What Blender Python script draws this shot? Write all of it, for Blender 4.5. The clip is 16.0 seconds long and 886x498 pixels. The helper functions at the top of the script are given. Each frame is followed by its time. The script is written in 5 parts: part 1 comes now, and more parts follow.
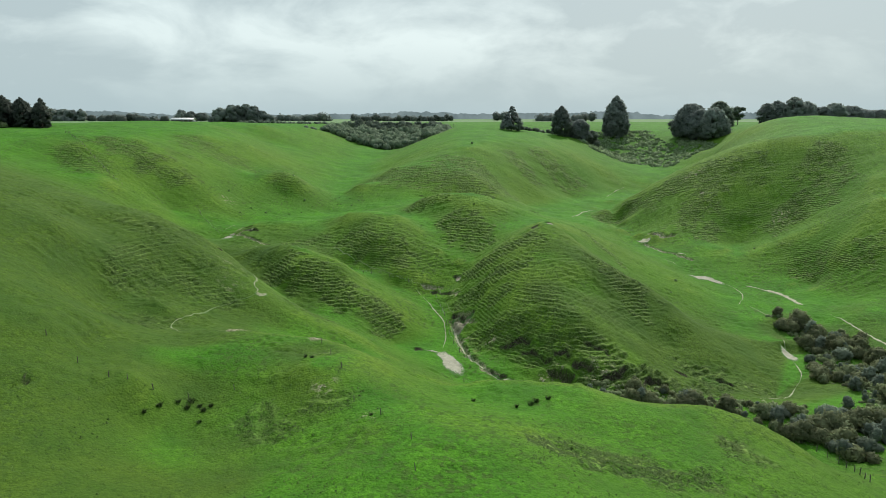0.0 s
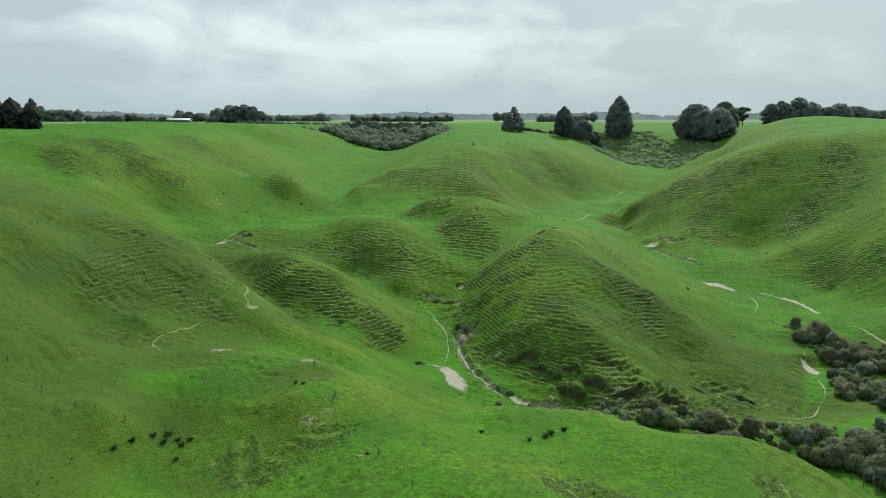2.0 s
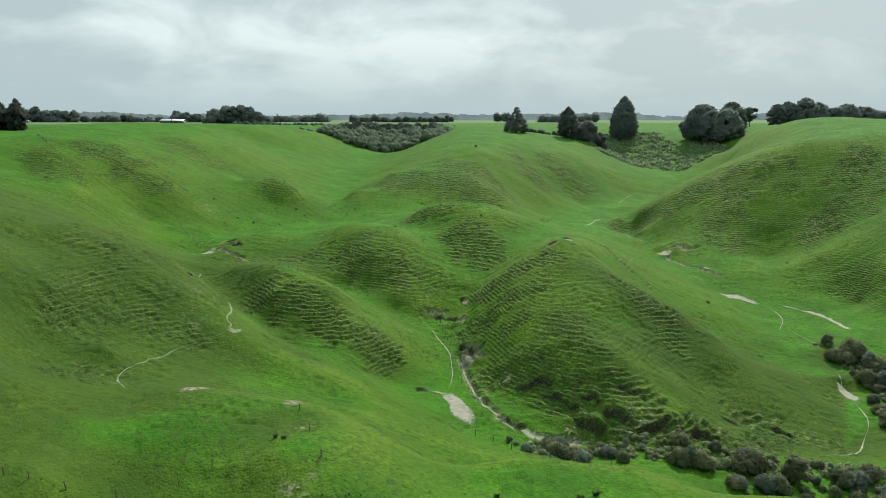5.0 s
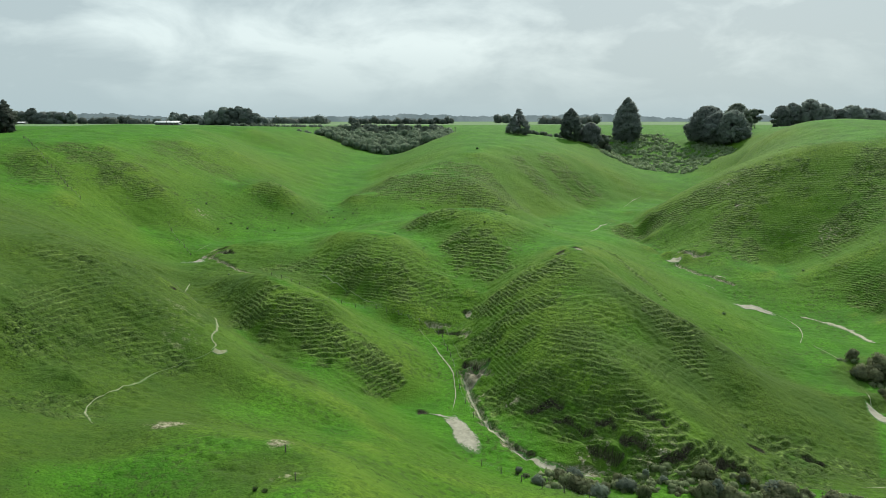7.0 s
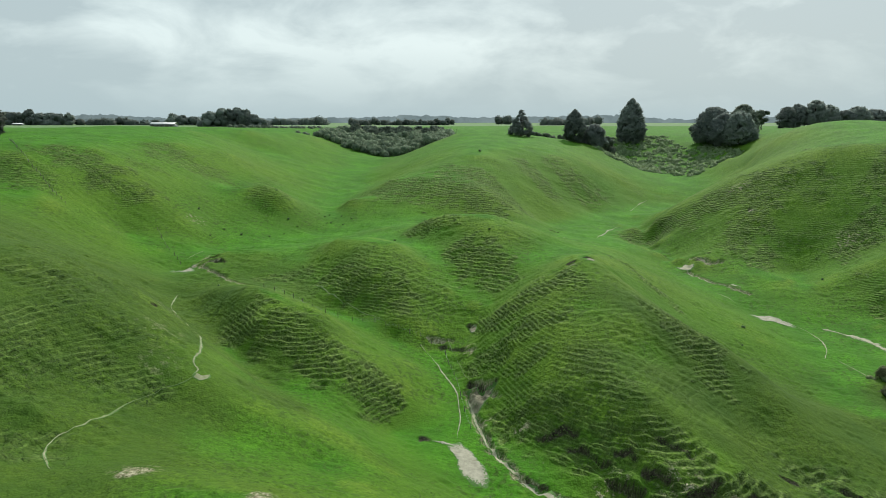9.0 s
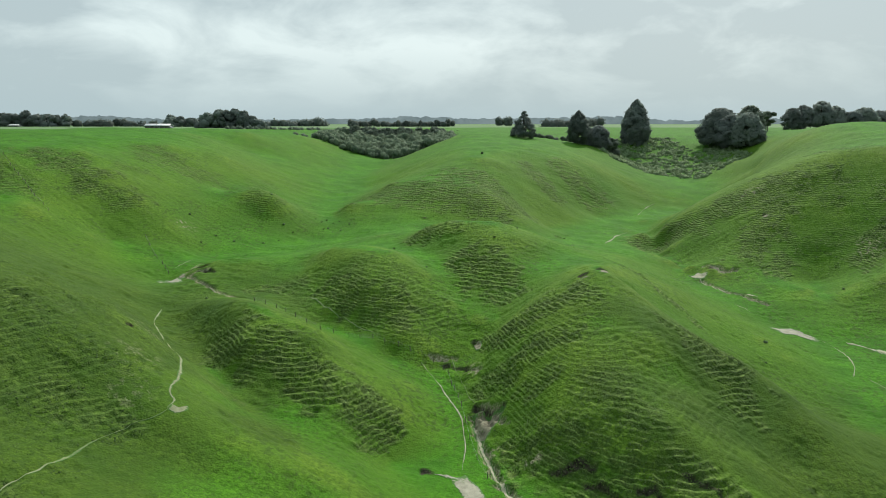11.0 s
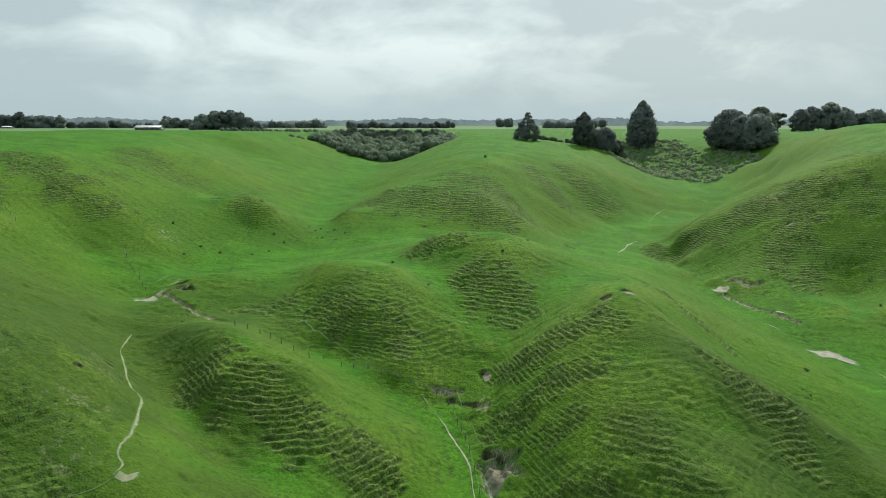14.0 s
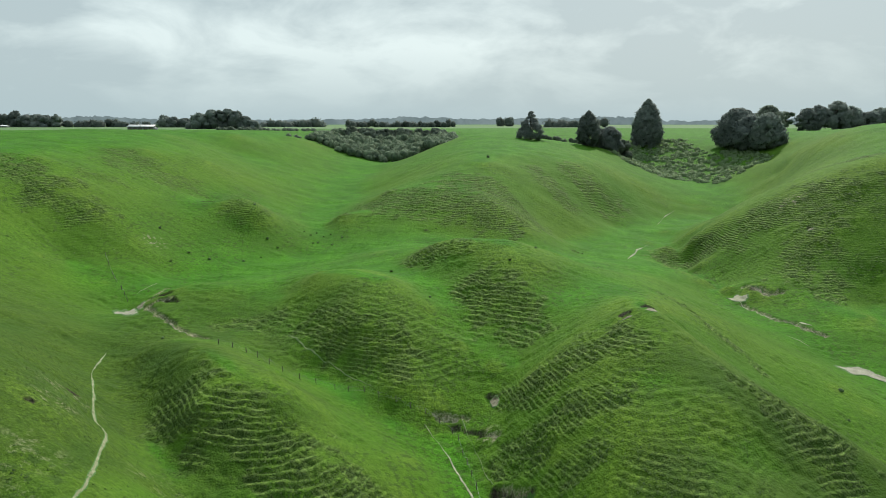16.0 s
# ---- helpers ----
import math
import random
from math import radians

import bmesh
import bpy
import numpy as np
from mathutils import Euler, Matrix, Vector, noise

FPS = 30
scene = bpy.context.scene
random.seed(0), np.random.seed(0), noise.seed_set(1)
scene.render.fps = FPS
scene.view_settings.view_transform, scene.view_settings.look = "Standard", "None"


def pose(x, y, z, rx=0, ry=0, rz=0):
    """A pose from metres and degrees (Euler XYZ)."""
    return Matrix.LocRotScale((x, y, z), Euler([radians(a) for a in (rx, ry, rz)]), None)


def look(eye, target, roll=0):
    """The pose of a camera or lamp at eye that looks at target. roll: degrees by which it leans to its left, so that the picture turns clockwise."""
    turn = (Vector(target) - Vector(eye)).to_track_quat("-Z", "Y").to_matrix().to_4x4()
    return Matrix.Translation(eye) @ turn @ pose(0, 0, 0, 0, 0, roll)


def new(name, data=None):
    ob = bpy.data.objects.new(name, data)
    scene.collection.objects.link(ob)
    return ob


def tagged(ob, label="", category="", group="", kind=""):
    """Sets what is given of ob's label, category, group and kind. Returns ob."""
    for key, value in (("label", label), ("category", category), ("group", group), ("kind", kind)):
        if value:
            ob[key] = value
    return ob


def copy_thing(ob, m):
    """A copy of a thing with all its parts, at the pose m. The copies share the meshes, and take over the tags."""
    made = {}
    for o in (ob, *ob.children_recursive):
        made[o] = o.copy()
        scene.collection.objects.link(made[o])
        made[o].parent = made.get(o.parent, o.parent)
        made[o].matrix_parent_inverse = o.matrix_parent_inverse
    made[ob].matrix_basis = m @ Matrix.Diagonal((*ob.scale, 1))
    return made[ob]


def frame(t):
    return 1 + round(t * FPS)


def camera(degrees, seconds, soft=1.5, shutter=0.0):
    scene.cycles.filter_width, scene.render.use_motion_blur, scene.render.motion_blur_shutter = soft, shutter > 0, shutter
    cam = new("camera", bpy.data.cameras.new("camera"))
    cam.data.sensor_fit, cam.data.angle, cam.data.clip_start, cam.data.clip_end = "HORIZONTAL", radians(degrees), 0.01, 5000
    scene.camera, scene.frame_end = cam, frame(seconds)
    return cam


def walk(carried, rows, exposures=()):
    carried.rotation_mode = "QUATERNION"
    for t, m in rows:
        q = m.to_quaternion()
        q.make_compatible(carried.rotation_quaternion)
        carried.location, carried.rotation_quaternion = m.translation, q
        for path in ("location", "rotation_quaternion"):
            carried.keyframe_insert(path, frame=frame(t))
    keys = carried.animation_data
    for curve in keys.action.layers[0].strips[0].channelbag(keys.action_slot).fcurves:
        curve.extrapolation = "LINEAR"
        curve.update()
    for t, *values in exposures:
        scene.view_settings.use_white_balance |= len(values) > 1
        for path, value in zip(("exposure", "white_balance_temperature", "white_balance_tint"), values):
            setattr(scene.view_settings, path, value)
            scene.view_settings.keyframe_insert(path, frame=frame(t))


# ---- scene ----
cam = camera(70, 16.0, 0.75)
PATH = (
    (0.0, pose(0.00, 0.00, 60.00, 78.294, 0, -0.000)),
    (1.0, pose(-0.29, 4.29, 60.09, 78.303, 0, -0.011)),
    (2.0, pose(-0.59, 8.64, 60.17, 78.323, 0, -0.010)),
    (3.0, pose(-0.88, 13.06, 60.26, 78.334, 0, -0.031)),
    (4.0, pose(-1.18, 17.57, 60.35, 78.334, 0, -0.028)),
    (6.5, pose(-1.93, 29.21, 60.55, 78.460, 0, -0.090)),
    (7.5, pose(-2.23, 34.03, 60.63, 78.520, 0, -0.077)),
    (8.5, pose(-2.54, 38.95, 60.71, 78.563, 0, -0.075)),
    (9.0, pose(-2.70, 41.45, 60.75, 78.595, 0, -0.061)),
    (11.5, pose(-3.48, 54.33, 60.92, 78.728, 0, -0.071)),
    (12.5, pose(-3.79, 59.67, 60.99, 78.779, 0, -0.088)),
    (13.5, pose(-4.10, 65.11, 61.05, 78.823, 0, -0.102)),
    (14.5, pose(-4.41, 70.66, 61.12, 78.828, 0, -0.135)),
    (15.0, pose(-4.56, 73.47, 61.15, 78.807, 0, -0.125)),
    (15.5, pose(-4.71, 76.30, 61.18, 78.767, 0, -0.134)),
    (16.0, pose(-4.86, 79.16, 61.21, 78.735, 0, -0.133)),
)
walk(cam, PATH)

# ---- daylight: a bright overcast sky with the sun behind thin cloud ahead ----
SUN_ELEVATION, SUN_AZIMUTH = 43.0, 25.0


def sky_world():
    w = bpy.data.worlds.new("sky")
    w.use_nodes = True
    n, l = w.node_tree.nodes, w.node_tree.links
    n.clear()
    out = n.new("ShaderNodeOutputWorld")
    bg = n.new("ShaderNodeBackground")
    sky = n.new("ShaderNodeTexSky")
    sky.sky_type, sky.sun_disc = "NISHITA", False
    sky.sun_elevation, sky.sun_rotation = radians(SUN_ELEVATION), radians(SUN_AZIMUTH)
    sky.dust_density = 4.0
    co = n.new("ShaderNodeTexCoord")
    sep = n.new("ShaderNodeSeparateXYZ")
    l.new(co.outputs["Generated"], sep.inputs[0])

    def calc(op, a, b, clamp=False):
        m = n.new("ShaderNodeMath")
        m.operation, m.use_clamp = op, clamp
        for i, v in enumerate((a, b)):
            if isinstance(v, (int, float)):
                m.inputs[i].default_value = v
            else:
                l.new(v, m.inputs[i])
        return m.outputs[0]

    # soft heaped cloud, brightest ahead and to one side
    def cloud(scale, detail, shift, flatten):
        mapping = n.new("ShaderNodeMapping")
        mapping.inputs["Location"].default_value = shift
        mapping.inputs["Scale"].default_value = (scale, scale, scale * flatten)
        l.new(co.outputs["Generated"], mapping.inputs["Vector"])
        t = n.new("ShaderNodeTexNoise")
        t.inputs["Scale"].default_value, t.inputs["Detail"].default_value, t.inputs["Roughness"].default_value = 1.0, detail, 0.55
        t.inputs["Distortion"].default_value = 0.3
        l.new(mapping.outputs[0], t.inputs["Vector"])
        return t.outputs[0]

    lump = calc("ADD", calc("MULTIPLY", cloud(2.2, 2, (5.6, 0.4, 0), 2.0), 0.4), calc("MULTIPLY", cloud(6.0, 6, (7.3, 2.2, 4.0), 2.4), 0.6))
    lump = calc("SUBTRACT", calc("ADD", lump, 0.05), calc("MULTIPLY", calc("ABSOLUTE", calc("ADD", sep.outputs[0], 0.18), 0.0), 0.33))
    ramp = n.new("ShaderNodeValToRGB")
    e = ramp.color_ramp.elements
    e[0].position, e[0].color = 0.41, (5.6, 6.9, 7.2, 1)
    e[1].position, e[1].color = 0.58, (9.0, 10.5, 10.5, 1)
    l.new(lump, ramp.inputs[0])
    # the deck thins to grey haze towards the horizon
    low = n.new("ShaderNodeMapRange")
    low.inputs[1].default_value, low.inputs[2].default_value = 0.0, 0.11
    l.new(sep.outputs[2], low.inputs[0])
    haze = n.new("ShaderNodeMix")
    haze.data_type = "RGBA"
    haze.inputs[6].default_value = (5.4, 6.9, 7.3, 1)
    l.new(low.outputs[0], haze.inputs[0])
    l.new(ramp.outputs[0], haze.inputs[7])
    mix = n.new("ShaderNodeMix")
    mix.data_type = "RGBA"
    mix.inputs[0].default_value = 0.9
    l.new(sky.outputs[0], mix.inputs[6])
    l.new(haze.outputs[2], mix.inputs[7])
    # an overcast sky is brighter overhead than low down
    rise = calc("MULTIPLY_ADD", calc("MAXIMUM", calc("SUBTRACT", sep.outputs[2], 0.25), 0.0), 0.7)
    rise.node.inputs[2].default_value = 1.0
    whole = n.new("ShaderNodeVectorMath")
    whole.operation = "SCALE"
    l.new(mix.outputs[2], whole.inputs[0])
    l.new(rise, whole.inputs["Scale"])
    l.new(whole.outputs[0], bg.inputs[0])
    bg.inputs[1].default_value = 0.09
    l.new(bg.outputs[0], out.inputs[0])
    scene.world = w


sky_world()
sun = new("sun", bpy.data.lights.new("sun", "SUN"))
sun.data.energy, sun.data.angle, sun.data.color = 4.5, radians(2.5), (1.0, 0.95, 0.86)
_el, _az = radians(SUN_ELEVATION), radians(SUN_AZIMUTH)
sun.matrix_world = look((0, 0, 0), (-math.sin(_az) * math.cos(_el), -math.cos(_az) * math.cos(_el), -math.sin(_el)))

# ---- materials ----
def material(name):
    m = bpy.data.materials.new(name)
    m.use_nodes = True
    nt = m.node_tree
    return m, nt.nodes, nt.links, nt.nodes["Principled BSDF"]


def noise_node(n, l, scale, detail=4.0, rough=0.6, vector=None):
    t = n.new("ShaderNodeTexNoise")
    t.inputs["Scale"].default_value, t.inputs["Detail"].default_value, t.inputs["Roughness"].default_value = scale, detail, rough
    if vector:
        l.new(vector, t.inputs["Vector"])
    return t.outputs[0]


def ramp_node(n, l, value, *stops):
    r = n.new("ShaderNodeValToRGB")
    e = r.color_ramp.elements
    while len(e) < len(stops):
        e.new(0.5)
    for el, (p, c) in zip(e, stops):
        el.position, el.color = p, (*c, 1)
    l.new(value, r.inputs[0])
    return r.outputs[0]


def mix_node(n, l, fac, a, b, mode="MIX"):
    m = n.new("ShaderNodeMix")
    m.data_type, m.blend_type = "RGBA", mode
    for i, v in ((0, fac), (6, a), (7, b)):
        if isinstance(v, (int, float)):
            m.inputs[i].default_value = v
        elif isinstance(v, tuple):
            m.inputs[i].default_value = (*v, 1)
        else:
            l.new(v, m.inputs[i])
    return m.outputs[2]


def bump_node(n, l, height, strength, distance, bsdf, before=None):
    b = n.new("ShaderNodeBump")
    b.inputs["Strength"].default_value, b.inputs["Distance"].default_value = strength, distance
    l.new(height, b.inputs["Height"])
    if before:
        l.new(before, b.inputs["Normal"])
    l.new(b.outputs[0], bsdf.inputs["Normal"])
    return b.outputs[0]


def grass_material():
    """Pasture: lush flats, drier slopes, and trodden lines with rank growth between them on worn faces."""
    m, n, l, b = material("pasture_grass")
    co = n.new("ShaderNodeTexCoord").outputs["Object"]

    def named(name):
        at = n.new("ShaderNodeAttribute")
        at.attribute_name = name
        return at.outputs["Fac"]

    def calc(op, a, c=0.0, d=0.0):
        k = n.new("ShaderNodeMath")
        k.operation = op
        for i, v in enumerate((a, c, d)):
            if isinstance(v, (int, float)):
                k.inputs[i].default_value = v
            else:
                l.new(v, k.inputs[i])
        return k.outputs[0]

    def cells(scale):
        v = n.new("ShaderNodeTexVoronoi")
        v.inputs["Scale"].default_value = scale
        l.new(co, v.inputs["Vector"])
        grey = n.new("ShaderNodeSeparateColor")
        l.new(v.outputs["Color"], grey.inputs[0])
        return v.outputs["Distance"], grey.outputs[0]

    broad = noise_node(n, l, 0.016, 3, 0.55, co)
    mid = noise_node(n, l, 0.11, 5, 0.65, co)
    tuft = noise_node(n, l, 1.7, 5, 0.72, co)
    fine = noise_node(n, l, 6.0, 3, 0.7, co)
    dry = ramp_node(n, l, broad, (0.36, (0.047, 0.119, 0.009)), (0.62, (0.070, 0.136, 0.011)))
    lush = ramp_node(n, l, mid, (0.36, (0.030, 0.110, 0.006)), (0.64, (0.050, 0.165, 0.008)))
    col = mix_node(n, l, ramp_node(n, l, named("slope"), (0.14, (1, 1, 1)), (0.50, (0.15, 0.15, 0.15))), dry, lush)
    # crests are grazed short and yellowish
    col = mix_node(n, l, calc("MULTIPLY", named("crest"), calc("MULTIPLY", mid, 0.9)), col, (0.100, 0.165, 0.019))
    # the near hillsides and the foremost ground are tinted a duller, darker olive
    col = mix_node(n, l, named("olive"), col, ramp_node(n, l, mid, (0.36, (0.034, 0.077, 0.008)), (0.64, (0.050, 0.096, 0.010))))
    # trodden lines along the contour with rank growth between
    line = calc("FRACT", calc("ADD", named("contour"), calc("MULTIPLY_ADD", tuft, 0.10, calc("MULTIPLY_ADD", noise_node(n, l, 0.45, 2, 0.5, co), 0.16, -0.08))))
    rank = ramp_node(n, l, tuft, (0.36, (0.036, 0.066, 0.015)), (0.64, (0.074, 0.116, 0.027)))
    trod = ramp_node(n, l, mid, (0.38, (0.092, 0.165, 0.034)), (0.64, (0.155, 0.220, 0.072)))
    band = calc("MULTIPLY", ramp_node(n, l, line, (0.0, (0, 0, 0)), (0.08, (1, 1, 1)), (0.18, (1, 1, 1)), (0.30, (0, 0, 0))), ramp_node(n, l, noise_node(n, l, 0.28, 4, 0.65, co), (0.38, (0.12, 0.12, 0.12)), (0.60, (1, 1, 1))))
    face = mix_node(n, l, band, rank, trod)
    col = mix_node(n, l, calc("MULTIPLY", ramp_node(n, l, named("worn"), (0.05, (0, 0, 0)), (0.35, (0.25, 0.25, 0.25)), (0.75, (1, 1, 1))), ramp_node(n, l, noise_node(n, l, 0.35, 4, 0.65, co), (0.38, (0.15, 0.15, 0.15)), (0.62, (1, 1, 1)))), col, face)
    coarse = ramp_node(n, l, noise_node(n, l, 0.055, 4, 0.62, co), (0.40, (0.34, 0.34, 0.34)), (0.62, (1.0, 1.0, 1.0)))
    coarse = calc("MAXIMUM", coarse, calc("MULTIPLY", named("worn"), 0.8))
    col = mix_node(n, l, coarse, col, ramp_node(n, l, tuft, (0.32, (0.52, 0.56, 0.50)), (0.50, (1.0, 1.0, 0.97)), (0.68, (1.42, 1.36, 1.22))), "MULTIPLY")
    # every sward stands in tufts, tone by tone, thickest on the worn faces
    tufted = calc("MAXIMUM", calc("MULTIPLY", coarse, 0.30), ramp_node(n, l, named("worn"), (0.22, (0.10, 0.10, 0.10)), (0.8, (0.8, 0.8, 0.8))))
    dist, tone = cells(1.25)
    dist_small, tone_small = cells(3.1)
    col = mix_node(n, l, calc("MULTIPLY", tufted, 0.75), col, ramp_node(n, l, tone, (0.0, (0.74, 0.78, 0.70)), (0.55, (1.0, 1.0, 1.0)), (1.0, (1.34, 1.30, 1.22))), "MULTIPLY")
    col = mix_node(n, l, 0.3, col, ramp_node(n, l, tone_small, (0.0, (0.74, 0.78, 0.74)), (0.5, (1.02, 1.02, 1.0)), (1.0, (1.40, 1.34, 1.25))), "MULTIPLY")
    # rougher, pugged patches
    pug = calc("MULTIPLY", ramp_node(n, l, noise_node(n, l, 0.06, 4, 0.6, co), (0.42, (0.1, 0.1, 0.1)), (0.60, (1, 1, 1))), ramp_node(n, l, noise_node(n, l, 0.9, 3, 0.6, co), (0.52, (0, 0, 0)), (0.60, (1, 1, 1))))
    col = mix_node(n, l, calc("MULTIPLY", pug, 0.75), col, (0.036, 0.074, 0.012))
    col = mix_node(n, l, calc("MULTIPLY", coarse, 0.6), col, ramp_node(n, l, fine, (0.32, (0.62, 0.64, 0.6)), (0.66, (1.34, 1.3, 1.2))), "MULTIPLY")
    # raw earth where the turf has slipped or been scuffed away
    scrap = calc("MULTIPLY", named("scuffed"), ramp_node(n, l, noise_node(n, l, 0.85, 5, 0.7, co), (0.53, (0, 0, 0)), (0.58, (1, 1, 1))))
    bare = calc("MAXIMUM", scrap, calc("MULTIPLY", named("raw"), ramp_node(n, l, tuft, (0.40, (0.15, 0.15, 0.15)), (0.52, (1, 1, 1)))))
    earth = ramp_node(n, l, noise_node(n, l, 2.6, 4, 0.7, co), (0.36, (0.070, 0.064, 0.036)), (0.50, (0.205, 0.195, 0.120)), (0.64, (0.34, 0.335, 0.235)))
    col = mix_node(n, l, bare, col, earth)
    # earth under broken turf edges, its colour darkened for the overhang's shade
    shaded_earth = ramp_node(n, l, noise_node(n, l, 2.2, 4, 0.7, co), (0.38, (0.016, 0.015, 0.010)), (0.60, (0.050, 0.046, 0.030)), (0.72, (0.13, 0.125, 0.085)))
    col = mix_node(n, l, calc("MULTIPLY", named("scarp_shade"), ramp_node(n, l, tuft, (0.34, (0.45, 0.45, 0.45)), (0.46, (1, 1, 1)))), col, shaded_earth)
    l.new(col, b.inputs["Base Color"])
    b.inputs["Roughness"].default_value = 0.9
    b.inputs["Specular IOR Level"].default_value = 0.12
    ledge = calc("MULTIPLY", ramp_node(n, l, line, (0.0, (0.5, 0.5, 0.5)), (0.28, (0, 0, 0)), (0.94, (1, 1, 1)), (1.0, (0.5, 0.5, 0.5))), named("worn"))
    terrace = bump_node(n, l, ledge, 0.7, 0.30, b)
    heads = calc("MULTIPLY", calc("SUBTRACT", 0.8, dist), tufted)
    first = bump_node(n, l, heads, 1.0, 0.42, b, terrace)
    second = bump_node(n, l, calc("MULTIPLY", tuft, coarse), 0.7, 0.3, b, first)
    bump_node(n, l, calc("SUBTRACT", 0.8, dist_small), 0.6, 0.14, b, second)
    return m


GRASS = grass_material()

def plain(name, dark, light, scale, rough=0.85, bump=0.3, deep=0.05, metal=0.0, turfed=False):
    """A worn natural surface: two tones in patches, finer grain, relief."""
    m, n, l, b = material(name)
    co = n.new("ShaderNodeTexCoord").outputs["Object"]
    coarse = noise_node(n, l, scale, 5, 0.6, co)
    grain = noise_node(n, l, scale * 9, 3, 0.7, co)
    col = ramp_node(n, l, coarse, (0.35, dark), (0.65, light))
    col = mix_node(n, l, 0.4, col, ramp_node(n, l, grain, (0.3, (0.55, 0.55, 0.55)), (0.7, (1.15, 1.15, 1.15))), "MULTIPLY")
    if turfed:
        # grass creeps in from the edges
        at = n.new("ShaderNodeAttribute")
        at.attribute_name = "edge"
        add = n.new("ShaderNodeMath")
        add.operation = "MULTIPLY_ADD"
        add.inputs[1].default_value = 0.42
        l.new(at.outputs["Fac"], add.inputs[0])
        l.new(noise_node(n, l, scale * 2.6, 5, 0.7, co), add.inputs[2])
        green = ramp_node(n, l, grain, (0.35, (0.028, 0.085, 0.012)), (0.65, (0.06, 0.15, 0.02)))
        col = mix_node(n, l, ramp_node(n, l, add.outputs[0], (0.66, (0, 0, 0)), (0.74, (1, 1, 1))), col, green)
    l.new(col, b.inputs["Base Color"])
    b.inputs["Roughness"].default_value, b.inputs["Metallic"].default_value = rough, metal
    bump_node(n, l, grain, bump, deep, b)
    return m


def leaf_material(name, dark, light, scale=0.5):
    """Foliage: tones vary from leaf to leaf, with a little light through the leaves."""
    m, n, l, b = material(name)
    info = n.new("ShaderNodeNewGeometry").outputs["Random Per Island"]
    co = n.new("ShaderNodeTexCoord").outputs["Object"]
    col = ramp_node(n, l, info, (0.0, dark), (1.0, light))
    col = mix_node(n, l, 0.72, col, ramp_node(n, l, noise_node(n, l, scale, 3, 0.6, co), (0.35, dark), (0.65, light)))
    own = n.new("ShaderNodeObjectInfo").outputs["Random"]
    col = mix_node(n, l, 1.0, col, ramp_node(n, l, own, (0.0, (0.72, 0.74, 0.70)), (0.5, (1.0, 1.0, 1.0)), (1.0, (1.22, 1.24, 1.16))), "MULTIPLY")
    l.new(col, b.inputs["Base Color"])
    b.inputs["Roughness"].default_value = 0.75
    b.inputs["Specular IOR Level"].default_value = 0.25
    t = n.new("ShaderNodeBsdfTranslucent")
    l.new(col, t.inputs[0])
    mix = n.new("ShaderNodeMixShader")
    mix.inputs[0].default_value = 0.58
    l.new(b.outputs[0], mix.inputs[1])
    l.new(t.outputs[0], mix.inputs[2])
    l.new(mix.outputs[0], n["Material Output"].inputs[0])
    return m


SOIL = plain("grey_silt", (0.19, 0.185, 0.135), (0.30, 0.292, 0.225), 0.8, 0.9, 0.5, 0.08, turfed=True)
CLAY = plain("raw_clay", (0.070, 0.062, 0.036), (0.25, 0.235, 0.155), 0.9, 0.9, 0.6, 0.15, turfed=True)
SAND = plain("pale_sand", (0.20, 0.20, 0.125), (0.34, 0.33, 0.235), 0.6, 0.9, 0.4, 0.05, turfed=True)
DUST = plain("dusty_turf", (0.12, 0.145, 0.06), (0.25, 0.26, 0.15), 0.9, 0.9, 0.3, 0.05, turfed=True)
FAINT = plain("trodden_turf", (0.075, 0.13, 0.03), (0.17, 0.20, 0.085), 0.9, 0.9, 0.3, 0.05, turfed=True)
TIMBER = plain("weathered_timber", (0.05, 0.047, 0.038), (0.12, 0.112, 0.09), 3.0, 0.85, 0.4, 0.01)
BARK = plain("bark", (0.045, 0.038, 0.03), (0.11, 0.095, 0.075), 1.2, 0.9, 0.6, 0.05)
WIRE = plain("galvanised_wire", (0.30, 0.31, 0.32), (0.45, 0.46, 0.47), 4.0, 0.45, 0.1, 0.002, 0.8)
ROOFING = plain("white_roof_sheet", (0.40, 0.42, 0.42), (0.56, 0.57, 0.57), 0.4, 0.5, 0.1, 0.01)
CLADDING = plain("grey_wall_sheet", (0.10, 0.12, 0.13), (0.18, 0.20, 0.20), 0.5, 0.6, 0.1, 0.01)
# far fields: pale strips, greyed further to stand for haze
HAZED_FIELD = plain("hazed_pale_field", (0.052, 0.130, 0.028), (0.082, 0.160, 0.044), 0.006, 0.95, 0.2, 0.1)
# cypress, pine, gum and far wood: pale grey-blue haze put into the colour
HAZED_CYPRESS = leaf_material("hazed_cypress_foliage", (0.140, 0.176, 0.168), (0.240, 0.285, 0.255))
HAZED_PINE = leaf_material("hazed_pine_foliage", (0.130, 0.162, 0.158), (0.230, 0.270, 0.240))
STAND_PINE = leaf_material("shaded_pine_foliage", (0.045, 0.060, 0.052), (0.100, 0.125, 0.098))
BROADLEAF = leaf_material("broadleaf_foliage", (0.115, 0.152, 0.122), (0.215, 0.262, 0.195))
HAZED_GUM = leaf_material("hazed_gum_foliage", (0.150, 0.182, 0.178), (0.25, 0.29, 0.265))
MANUKA = leaf_material("manuka_foliage", (0.072, 0.088, 0.044), (0.225, 0.255, 0.135), 0.9)
PALE_SHRUB = leaf_material("pale_shrub_foliage", (0.085, 0.120, 0.055), (0.27, 0.32, 0.17), 0.9)
